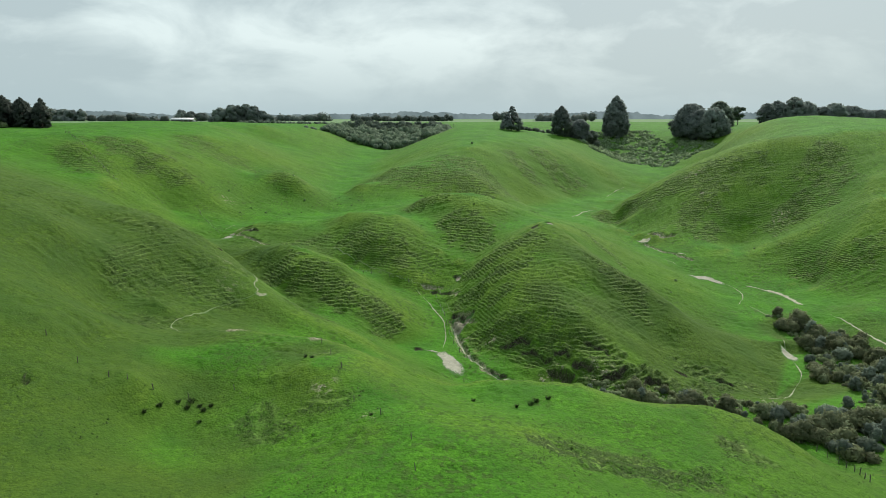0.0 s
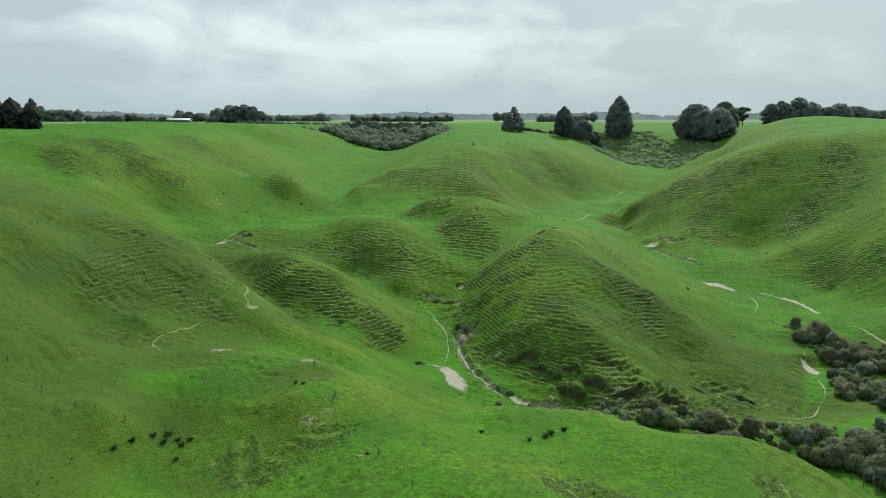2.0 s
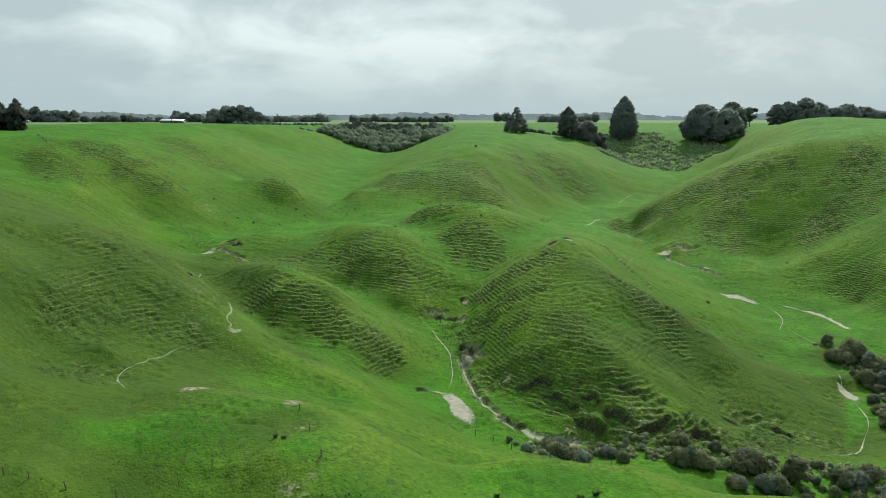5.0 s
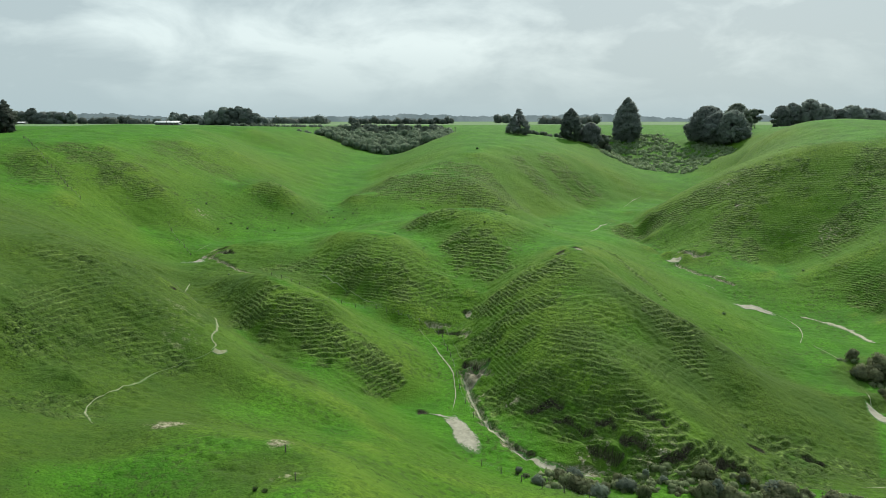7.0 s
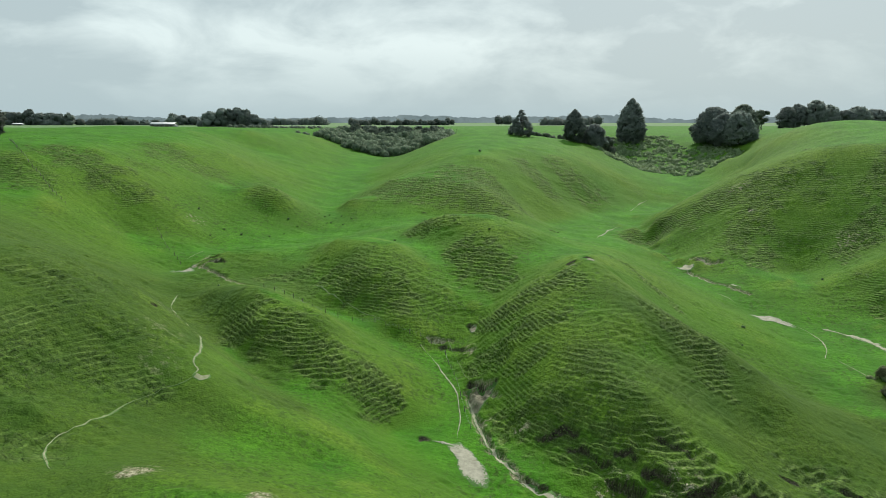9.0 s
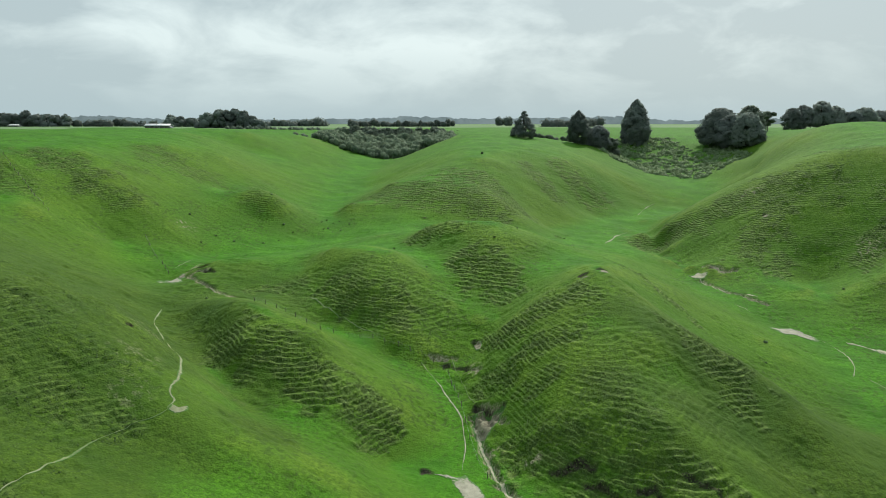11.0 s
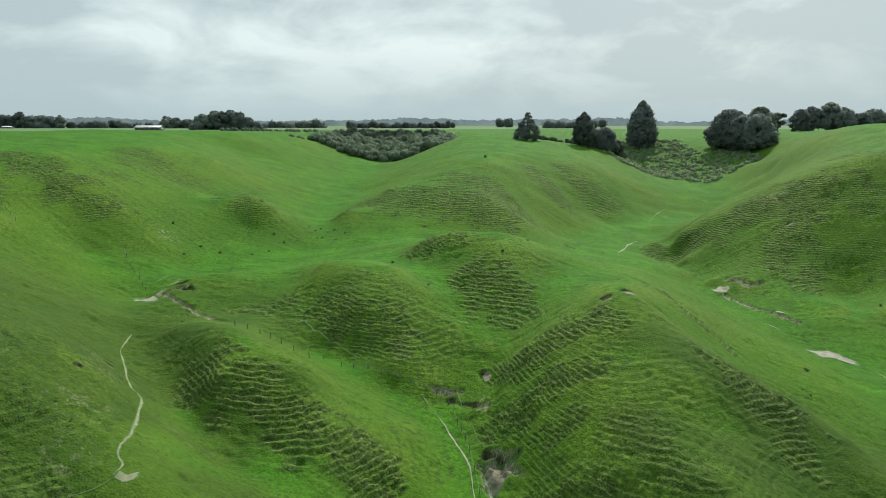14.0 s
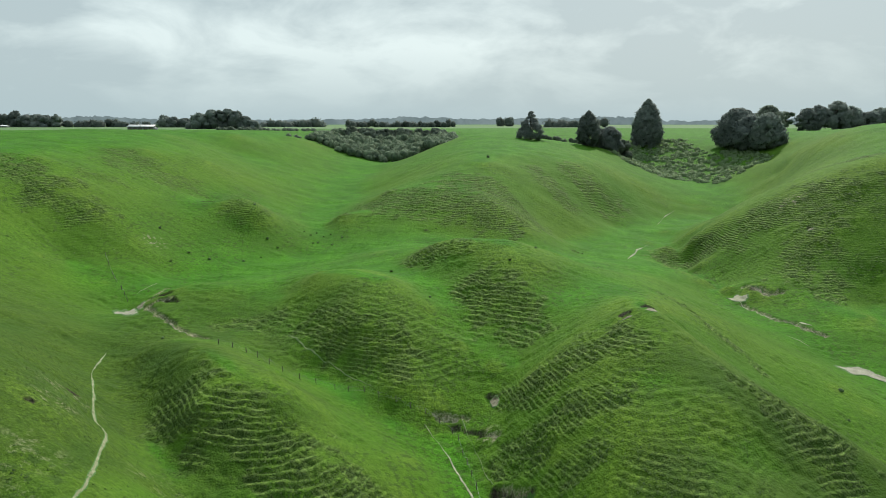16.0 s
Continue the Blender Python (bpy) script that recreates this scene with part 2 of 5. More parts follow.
GORSE = leaf_material("gorse_foliage", (0.115, 0.180, 0.085), (0.24, 0.330, 0.165), 0.3)
FERN = leaf_material("bush_foliage", (0.080, 0.130, 0.088), (0.31, 0.40, 0.26), 0.3)
HAZED_FARWOOD = leaf_material("hazed_far_woodland_foliage", (0.115, 0.145, 0.132), (0.19, 0.225, 0.20), 0.05)
RUSH = leaf_material("rush_blades", (0.050, 0.085, 0.030), (0.12, 0.18, 0.060), 2.0)
TUSSOCK = leaf_material("tussock_blades", (0.042, 0.084, 0.017), (0.098, 0.160, 0.036), 0.25)

# ---- the land ----
LAND = []


def landform(name, *line):
    """A ridge, gully, brow or flat: a line of places (x, y, height) that the turf runs through."""
    LAND.append(line)


def spots(name, *places):
    """Single places on an even slope or flat."""
    LAND.extend((p,) for p in places)


landform('near spur crest', (-83, 150, 40), (-69, 145, 37.5), (-59, 143, 33), (-48, 141, 27), (-39, 132, 22.5), (-31, 133, 19), (-19, 131, 13.5), (-10, 127, 10), (-4, 121, 8.8))
landform('near spur lee', (-86, 187, 27), (-69, 172, 27), (-54, 156, 26.2), (-47, 152, 21.8), (-41, 150, 18.4))
spots('near hillside', (-76, 136, 37), (-75, 121, 39.5), (-68, 125, 33.8), (-63, 121, 28.6), (-56, 119, 25), (-53, 125, 24.4), (-44, 127, 21.4), (-39, 122, 19.8), (-33, 124, 17.4), (-21, 122, 13.6), (-19, 112, 16.5))
spots('near bench', (-52, 97, 27), (-50, 110, 22.8), (-44, 102, 24.3), (-35, 101, 25.4), (-30, 106, 22.5), (-20, 97, 25.4), (-19, 92, 25))
landform('left gully', (-93, 197, 27.5), (-86, 195, 26), (-71, 184, 20.5), (-69, 195, 18.5), (-51, 170, 16), (-35, 149, 14), (-22, 148, 10.8), (-12, 148, 5.4), (-4, 145.5, 5), (1, 137, 4.4), (3, 130, 4))
landform('left slip floor', (-81, 226, 16), (-93, 240, 20.5), (-109, 250, 24.5))
landform('spur crest', (-58, 190, 21), (-49, 184, 23), (-38, 173, 23.5), (-28, 169, 21), (-19, 167, 15), (-10, 168, 10.5), (-4, 166, 7.5))
landform('spur face', (-41, 165, 20.5), (-29, 162, 18), (-19, 157, 13.5), (-11, 158, 10))
landform('hollow', (-51, 208, 18.5), (-40, 200, 18), (-31, 194, 14.5), (-23, 190, 12.5), (-14, 182, 11), (-5, 180, 9.5), (0, 181, 10.5))
landform('small spur', (-73, 222, 20.5), (-66, 225, 23), (-57, 225, 23.2), (-46, 214, 20))
landform('mound crest', (-41, 222, 22), (-34, 222, 27), (-25, 219, 28), (-16, 214, 27.5), (-8, 207, 23.5), (-1, 197, 18.5), (3, 190, 15))
landform('mound face', (-35, 207, 20), (-24, 200, 22), (-15, 196, 21), (-6, 189, 15.5))
landform('mound skirt', (-31, 196, 16.5), (-23, 190, 15), (-14, 185, 14.5), (-6, 182, 12.5))
landform('mound gully', (-21, 262, 24.5), (-12, 235, 25), (-3, 214, 23), (1, 201, 19), (5, 191, 16.5))
landform('far mound crest', (-10, 242, 28.5), (-1, 238, 32), (10, 230, 32.5), (17, 222, 30), (26, 223, 27.2))
landform('far mound face', (-6, 232, 26.5), (6, 213, 25.5), (14, 207, 23.5), (10, 198, 19))
landform('apex gully', (22, 214, 25), (16, 202, 21.5), (10, 192, 17), (6, 186, 14))
landform('apex crest', (5, 181, 12), (10, 183, 17.5), (17, 184, 23), (24, 186, 26.5), (31, 186, 29.5), (36, 199, 27.3), (42, 212, 24.3), (47, 222, 21.8), (53, 243, 18.6), (58, 270, 15.4))
spots('apex flank', (13, 165, 16), (20, 166, 20.5), (28, 170, 23.5), (15, 150, 11.5), (22, 146, 13.5), (32, 144, 15))
landform('apex foot', (9, 148, 5), (14, 141, 5.5), (25, 135, 7), (34, 132, 8), (40, 129, 7))
landform('rib', (36, 180, 26.5), (37, 164, 21.5), (39, 157, 16), (42, 149, 12), (46, 140, 8), (49, 134, 5))
landform('rib gully', (42, 166, 20.3), (47, 161, 15.8), (52, 155, 11), (55, 147, 5.5), (58, 136, 2))
landform('shoulder', (33, 184, 28.8), (40, 176, 23.6), (46, 169, 20.2), (53, 164.5, 16.6), (60, 160.5, 12.4), (64, 148, 5.6), (69, 138, 1.4), (75, 132, -1))
landform('shoulder lee', (38, 190, 24.5), (45, 186, 20), (53, 182, 14.5), (61, 176, 9), (70, 165, 4.5))
landform('back rib', (49, 222, 21.3), (58, 217, 17.5), (68, 211, 12.2), (74, 198, 9), (80, 186, 4.8))
spots('saddle', (34, 258, 20.5), (45, 280, 17), (20, 270, 21))
landform('creek', (3, 184, 12.5), (2, 166, 7.5), (5, 155, 5.5), (6, 144, 4.5), (9, 131, 4.2), (18, 128.5, 2.2), (27, 126, 2.2))
landform('right creek', (104, 390, 14.6), (84, 296, 8.6), (86, 269, 7.5), (90, 245, 7.5), (91, 222, 4.5), (100, 208, 2), (102, 190, 2.5), (96, 172, 2), (91, 158, -0.5))
landform('right foot', (70, 304, 12.4), (92, 262, 10.5), (111, 244, 10), (126, 233, 8.5), (130, 215, 2.5))
landform('right crest', (77, 322, 12.3), (84, 320, 15.6), (91, 318.5, 19.2), (102, 316, 25.3), (112.5, 313, 30.8), (122.5, 310, 36.3), (133, 307, 41.4), (143, 306, 45.8), (154, 304, 49.6), (168, 302, 52))
landform('right near face', (86, 298, 12.5), (98, 298, 18.5), (112, 297, 27), (126, 295, 34), (142, 291, 38), (160, 289, 42.8))
landform('right crest lee', (98, 338, 17.5), (112, 346, 22), (130, 350, 30), (148, 350, 38.5))
landform('right upper', (141, 405, 12.5), (164, 420, 21), (186, 440, 30))
landform('central rib', (24, 470, 50.5), (16, 390, 45.5), (17, 372, 43), (28, 352, 32.5), (36, 340, 23.5), (43, 329, 15.5))
landform('central face', (-28, 345, 33), (-8, 336, 34.5), (13, 322, 32), (25, 308, 24.5))
landform('central foot', (-44, 318, 27.5), (-22, 306, 24.5), (-8, 302, 23), (14, 297, 20.5), (30, 296, 19), (44, 296, 15.5))
landform('central gully', (36, 395, 43), (45, 372, 33), (51, 354, 22.5), (57, 340, 14.5))
landform('central second rib', (56, 440, 47), (66, 408, 39.5), (71, 391, 29.5), (73, 377, 19.5), (74, 366, 14.3))
landform('central right', (62, 480, 48), (74, 436, 42.5), (88, 418, 33.5), (102, 406, 21))
landform('valley flat', (58, 284, 14.4), (61, 302, 13.3), (65, 328, 13.2), (78, 350, 13.4), (92, 374, 14))
spots('valley flat', (48, 305, 15), (80, 338, 12.7), (96, 360, 14.5))
landform('far right valley', (143, 530, 28.5), (155, 500, 25.5), (154, 450, 21.5), (131, 415, 16.5))
spots('far right slope', (149, 572, 40), (110, 515, 43), (202, 490, 34), (210, 540, 45.5), (198, 486, 36.5), (224, 500, 48), (214, 620, 49.5), (163, 590, 49))
landform('bush hollow', (-100, 530, 49), (-81, 525, 40.5), (-64, 525, 36.5), (-43, 530, 33.5), (-16, 525, 40.5), (3, 515, 49.5))
landform('left valley', (-46, 470, 31.5), (-54, 420, 28.5), (-51, 370, 24.5), (-48, 310, 22), (-53, 287, 18.5), (-67, 270, 19), (-80, 255, 18.5))
spots('left knoll', (-70, 300, 32.5), (-78, 306, 35), (-74, 290, 25), (-65, 320, 26), (-82, 275, 22.5))
landform('left slope', (-152, 266, 49.5), (-150, 250, 42), (-126, 238, 36.5), (-115, 230, 29.5))
spots('left slope mid', (-136, 288, 50), (-119, 275, 42), (-108, 268, 34.5), (-95, 264, 27), (-111, 243, 27))
spots('left slope far', (-127, 345, 50), (-99, 300, 34.5), (-108, 361, 44), (-92, 318, 32), (-122, 442, 44), (-95, 430, 37.5), (-72, 400, 29.5))
spots('left rim', (-197, 330, 54), (-173, 340, 55.5), (-160, 370, 55.5), (-146, 410, 55.5), (-130, 470, 54), (-113, 530, 52))
landform('right spur', (116, 246, 7.5), (134, 240, 14.5), (149, 236, 21.5), (163, 232, 31))
landform('right spur foot', (123, 216, 3), (129, 201, 3.5), (138, 192, 6))
landform('right spur side', (138, 217, 13), (150, 211, 18.5))
landform('right hollow', (122, 258, 9), (138, 255, 15.2), (154, 253, 24), (174, 252, 36.5))
landform('right face', (96, 274, 13), (104, 280, 18), (116, 281, 24.5), (128, 280, 26.5), (140, 278, 29), (156, 277, 34.5), (173, 276, 40), (189, 276, 45.5))
landform('right brow', (187, 452, 30.5), (170, 380, 42), (166, 330, 49), (176, 306, 52.6), (188, 298, 53.2), (205, 296, 54))
landform('right rim', (199, 450, 43), (188, 400, 51.5), (200, 370, 56), (211, 345, 56), (226, 330, 55.5))
landform('central left brow', (4, 515, 51.5), (-14, 470, 43.5), (-32, 430, 35), (-45, 395, 26))
landform('front spur crest', (-16, 96, 24.5), (-11, 88, 25.5), (-4, 85, 22.5), (4, 84, 21), (13, 83, 21.5), (20, 82, 21.5), (25, 81, 20.5), (30, 79, 20.5), (38, 78, 19), (45, 77, 16.5))
landform('front spur brow', (6, 92, 20), (14, 92, 19.5), (21, 91, 19.5), (27, 90, 18), (33, 89, 17), (41, 90, 15.5), (46, 87, 15.5), (51, 85, 13.5))
landform('front spur near', (-14, 70, 24), (-5, 65, 26), (1, 65, 26), (10, 68, 24), (18, 73, 21), (32, 74, 20))
spots('front hollow', (-18, 81, 27), (-22, 78, 24), (-28, 74, 22), (-37, 72, 22.5), (-34, 80, 23), (-37, 76, 23.5))
spots('front left', (-44, 71, 26.5), (-48, 81, 27.5), (-54, 92, 30.6), (-56, 86, 32.5), (-54, 115, 26.2), (-40, 77, 27), (-51, 86, 28.5), (-63, 114, 26.5))
landform('lower creek', (36, 124, 4.5), (47, 125, 4), (60, 122, 2.5), (74, 119, 3.5), (99, 147, -0.5))
spots('flat', (91, 160, 2), (98, 175, 4), (125, 180, 4.5), (95, 150, 0))
landform('front lee', (0, 102, 12), (10, 100, 11), (20, 99, 9.5), (30, 97, 8.5), (41, 96, 6.5), (50, 94, 5.5), (58, 90, 5.5))
landform('creek bank', (-14, 115, 15), (0, 112, 11), (12, 112, 8), (30, 108, 7))
spots('plateau', (-216, 520, 55.5), (-255, 440, 56), (-180, 560, 55), (-300, 560, 55), (-300, 400, 56), (300, 420, 56), (-400, 700, 55), (-200, 700, 55), (0, 700, 54), (200, 760, 50), (400, 700, 54), (-900, 1000, 55), (900, 1000, 56), (0, 1000, 54))
spots('near ground', (-90, 60, 36), (60, 60, 12), (-40, 30, 26), (0, 30, 27), (40, 30, 22), (-140, 180, 50), (-120, 110, 50), (100, 90, 6))
spots('east flat', (150, 150, 5), (180, 240, 28), (200, 190, 8), (140, 110, 4))


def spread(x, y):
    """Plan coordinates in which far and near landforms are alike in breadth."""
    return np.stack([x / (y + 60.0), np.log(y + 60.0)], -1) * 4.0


def bend(r2):
    return -r2 ** 0.7


def along(line, gap=0.10):
    """More places along a landform's line, on a smooth curve through the given ones."""
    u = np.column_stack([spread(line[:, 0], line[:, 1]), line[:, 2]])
    if len(u) == 1:
        return u
    u = np.vstack([2 * u[0] - u[1], u, 2 * u[-1] - u[-2]])
    out = [u[1]]
    for a, b, c, d in zip(u[:-3], u[1:-2], u[2:-1], u[3:]):
        n = max(1, int(np.hypot(*(c - b)[:2]) / gap))
        for t in np.arange(1, n + 1) / n:
            out.append(0.5 * (2 * b + (c - a) * t + (2 * a - 5 * b + 4 * c - d) * t * t + (3 * b - a - 3 * c + d) * t ** 3))
    return np.array(out)


def stretch_turf(stiff=0.0012):
    """The sheet of turf that runs through all landform lines, creased along them."""
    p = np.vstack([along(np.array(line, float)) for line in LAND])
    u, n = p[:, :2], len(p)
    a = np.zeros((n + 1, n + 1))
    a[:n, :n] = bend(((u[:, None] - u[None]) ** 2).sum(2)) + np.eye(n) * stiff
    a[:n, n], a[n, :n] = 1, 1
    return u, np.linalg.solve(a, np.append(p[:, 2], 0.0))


SHEET_U, SHEET_C = stretch_turf()


def sheet(x, y):
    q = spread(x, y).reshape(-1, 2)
    out = np.empty(len(q))
    for i in range(0, len(q), 20000):
        s = q[i:i + 20000]
        r2 = (s[:, None, 0] - SHEET_U[None, :, 0]) ** 2 + (s[:, None, 1] - SHEET_U[None, :, 1]) ** 2
        out[i:i + 20000] = bend(r2) @ SHEET_C[:-1] + SHEET_C[-1]
    return out.reshape(np.shape(x))


def wave_field(seed, count, low, high):
    """A smooth random field of the plan, about -1 to 1: crossing waves of lengths from low to high metres."""
    rng = np.random.default_rng(seed)
    length = np.exp(rng.uniform(np.log(low), np.log(high), count))
    turn, phase = rng.uniform(0, 6.283, count), rng.uniform(0, 6.283, count)
    kx, ky = 6.283 / length * np.cos(turn), 6.283 / length * np.sin(turn)

    def field(x, y):
        f = np.zeros(np.shape(x))
        for a, b, p in zip(kx, ky, phase):
            f += np.sin(a * x + b * y + p)
        return f / math.sqrt(count / 2)
    return field


swell = wave_field(3, 18, 9, 40)
ruffle = wave_field(4, 26, 1.2, 5)
patchy = wave_field(5, 16, 14, 60)
wander = wave_field(6, 18, 16, 60)


def smooth(a, b, v):
    t = np.clip((v - a) / (b - a), 0, 1)
    return t * t * (3 - 2 * t)


def rough_height(x, y):
    """The land without stock tracks."""
    z = sheet(x, np.maximum(y, 12.0))
    flat = smooth(600, 900, y)
    return z * (1 - flat) + 54.0 * flat


def land_grid():
    """Columns and rows of a fan-shaped sheet, fine in the valley and reaching the horizon."""
    def even(a, b, n):
        return np.linspace(math.log(a), math.log(b), n, endpoint=False)
    v = np.concatenate([even(5, 104, 30), even(104, 150, 90), even(150, 310, 610), even(310, 480, 240), even(480, 720, 80), even(720, 5000, 41)])
    u = np.concatenate([np.linspace(-1.3, -0.62, 20, endpoint=False), np.linspace(-0.62, 0.62, 681), np.linspace(0.62, 1.3, 21)[1:]])
    return u, v


def fill_between(a):
    """Twice as many columns, on a smooth curve through the given ones."""
    p = np.pad(a, ((0, 0), (1, 1)), mode="reflect", reflect_type="odd")
    out = np.empty((a.shape[0], a.shape[1] * 2 - 1))
    out[:, ::2] = a
    out[:, 1::2] = (9 * (a[:, :-1] + a[:, 1:]) - p[:, :-3] - p[:, 3:]) / 16
    return out


def line_distance(x, y, line):
    """Distance in plan from places to a line of (x, y)."""
    d = np.full(np.shape(x), 1e9)
    for (ax, ay), (bx, by) in zip(line[:-1], line[1:]):
        ex, ey = bx - ax, by - ay
        t = np.clip(((x - ax) * ex + (y - ay) * ey) / (ex * ex + ey * ey), 0, 1)
        d = np.minimum(d, np.hypot(x - ax - t * ex, y - ay - t * ey))
    return d


# washed-out gullies and slumps: line, half width, depth
CUTS = (
    (((2.6, 162.0), (2.9, 157.9), (3.7, 153.7), (4.9, 148.5), (5.8, 144.4), (6.9, 140.9), (7.9, 139.1), (9.1, 136.8), (10.0, 135.4)), 0.6, 0.9),
    (((2.6, 161.5), (5.2, 160.8), (7.6, 157.8)), 0.7, 1.0),
    (((10.1, 134.4), (12.4, 131.8), (15.3, 130.2), (18.6, 129.2), (23.2, 128.2)), 0.9, 0.6),
    (((-72.7, 218.5), (-67.2, 212.4), (-63.5, 209.1), (-59.1, 204.8), (-55.4, 201.7), (-51.4, 198.5)), 0.3, 0.6),
    (((-77.3, 229.9), (-76.7, 233.8), (-76.4, 238.5)), 0.4, 0.6),
    (((-71.9, 217.9), (-70.3, 219.6), (-67.5, 219.6)), 0.4, 0.6),
    (((3.2, 164.0), (4.5, 163.6), (5.9, 162.0), (7.6, 160.6)), 0.3, 0.9),
    (((-5.6, 181.6), (-2.5, 182.0), (-0.5, 181.8)), 0.3, 0.6),
    (((2.0, 176.4), (4.2, 175.0)), 0.35, 0.7),
    (((90.3, 270.8), (92.6, 267.1), (94.3, 262.4), (97.0, 263.0)), 0.8, 1.0),
    (((85.5, 262.0), (88.2, 249.2), (90.4, 246.0), (92.4, 241.3), (95.1, 236.2)), 0.7, 0.7),
)


# faces that stock have trodden into lines: line in plan, half width, strength
TRODDEN = (
    (((-44.5, 169.5), (-37.0, 164.0), (-30.0, 160.8), (-22.0, 157.0), (-16.0, 154.0)), 6.0, 1.0),
    (((-30.0, 203.8), (-22.4, 198.5), (-14.0, 192.0)), 6.2, 0.85),
    (((3.4, 216.3), (9.4, 208.6), (10.1, 201.8)), 7.5, 1.0),
    (((-10.8, 241.2), (-1.7, 234.7)), 5.0, 0.7),
    (((9.9, 179.8), (18.0, 180.1), (25.8, 178.6)), 5.0, 0.95),
    (((6.8, 168.3), (12.1, 167.3), (18.6, 169.7)), 4.5, 0.95),
    (((44.1, 169.2), (47.9, 165.7), (49.7, 160.7), (50.8, 156.5)), 4.8, 1.0),
    (((21.0, 152.6), (27.3, 152.7)), 4.0, 0.6),
    (((8.8, 148.0), (16.8, 142.4), (26.2, 137.4), (36.0, 132.4)), 5.5, 0.8),
    (((11.3, 153.3), (25.0, 143.6)), 4.0, 0.5),
    (((-26.7, 329.6), (-5.4, 327.1), (15.1, 316.7)), 16.0, 1.0),
    (((2.7, 349.0), (15.0, 345.0), (26.0, 324.0)), 12.0, 0.95),
    (((40.0, 384.0), (52.0, 362.0)), 7.0, 0.8),
    (((62.0, 402.0), (68.0, 380.0), (80.0, 392.0)), 10.0, 0.9),
    (((82.0, 313.0), (97.0, 308.0), (116.0, 302.0), (137.0, 296.0)), 11.0, 0.95),
    (((151.4, 341.2), (160.8, 329.7), (162.5, 312.1)), 11.0, 0.85),
    (((171.5, 285.4), (165.1, 271.9), (154.7, 262.0), (141.2, 259.6)), 9.5, 1.0),
    (((105.4, 271.4), (114.8, 280.3), (130.9, 300.3)), 8.0, 0.8),
    (((128.0, 292.0), (145.0, 286.0), (162.0, 282.0)), 9.0, 0.7),
    (((124.0, 270.0), (138.0, 268.0)), 6.0, 0.45),
    (((106.6, 257.0), (114.4, 266.1)), 4.5, 0.8),
    (((132.9, 229.1), (138.0, 215.2), (145.1, 209.3)), 9.0, 0.9),
    (((46.0, 221.9), (49.6, 203.3), (56.4, 192.8)), 2.2, 0.7),
    (((59.4, 137.6), (63.8, 132.3), (70.4, 130.8)), 4.5, 1.0),
    (((30.0, 128.0), (38.0, 127.0), (48.0, 127.0), (58.0, 127.5)), 5.0, 1.0),
    (((-64.8, 131.7), (-58.2, 131.5), (-61.8, 125.9)), 7.0, 0.42),
    (((-153.2, 260.7), (-137.4, 251.2)), 8.0, 0.6),
    (((-131.7, 333.4), (-117.3, 326.7)), 9.0, 0.65),
    (((-123.7, 266.6), (-109.3, 268.2)), 7.0, 0.65),
    (((-146.7, 280.2), (-134.0, 273.7), (-124.8, 273.2)), 9.0, 0.8),
    (((-120.8, 291.8), (-115.6, 294.8)), 5.0, 0.5),
    (((-87.1, 307.4), (-86.8, 351.7)), 5.0, 0.45),
    (((-125.3, 320.7), (-106.3, 323.3)), 11.0, 0.6),
    (((-74.8, 300.8), (-72.4, 322.0)), 8.0, 0.55),
    (((-50.7, 207.9), (-41.6, 210.6)), 4.0, 0.7),
    (((13.6, 64.5), (23.1, 64.3), (27.7, 63.0)), 4.0, 0.7),
    (((-70.1, 141.8), (-61.8, 142.5)), 5.0, 0.5),
    (((14.0, 174.0), (28.0, 160.0), (38.0, 150.0)), 11.0, 0.3),
    (((-66.0, 150.0), (-60.0, 136.0), (-58.0, 124.0)), 12.0, 0.25),
    (((-36.0, 205.0), (-20.0, 204.0), (-6.0, 194.0)), 9.0, 0.4),
    (((36.7, 74.7), (37.5, 72.7), (39.5, 71.9)), 3.0, 0.75),
    (((13.3, 65.7), (17.4, 65.0), (21.8, 65.3)), 3.5, 0.8),
    (((-24.8, 73.5), (-19.7, 69.7)), 3.0, 0.5),
    (((-15.5, 74.4), (-12.8, 75.1)), 2.5, 0.45),
    (((-54.8, 107.2), (-49.1, 109.3)), 4.0, 0.6),
    (((-63.2, 129.2), (-63.5, 122.1)), 5.0, 0.6),
    (((-52.0, 128.4), (-47.6, 128.4)), 4.0, 0.6),
    (((12.8, 160.3), (15.8, 160.7)), 3.0, 0.8),
    (((26.7, 150.8), (28.8, 146.1)), 4.0, 0.7),
)
SCUFFED = ((-35.0, 102.6, 3.0, 0.8), (-20.2, 96.6, 1.7, 0.8), (-18.0, 89.6, 1.6, 0.7), (-57.0, 161.5, 4.5, 0.45), (-53.5, 153.0, 3.5, 0.5), (-49.0, 140.5, 4.5, 0.3), (-40.5, 151.0, 4.0, 0.3), (-46.0, 133.0, 4.0, 0.3),
           (-15.5, 77.5, 2.0, 0.8), (-8.8, 70.0, 1.8, 0.8), (-75.0, 222.0, 4.0, 0.9), (-2.0, 181.5, 2.0, 0.8), (3.0, 176.0, 2.0, 0.8), (24.0, 130.5, 4.0, 1.0), (34.0, 129.0, 4.0, 1.0), (16.0, 128.5, 3.0, 1.0),
           (-92.0, 268.0, 4.0, 0.8), (142.0, 262.0, 6.0, 0.8), (120.0, 304.0, 5.0, 0.8), (-110.0, 150.0, 6.0, 0.6), (11.5, 146.5, 1.8, 0.9), (5.5, 152.0, 2.0, 0.9))
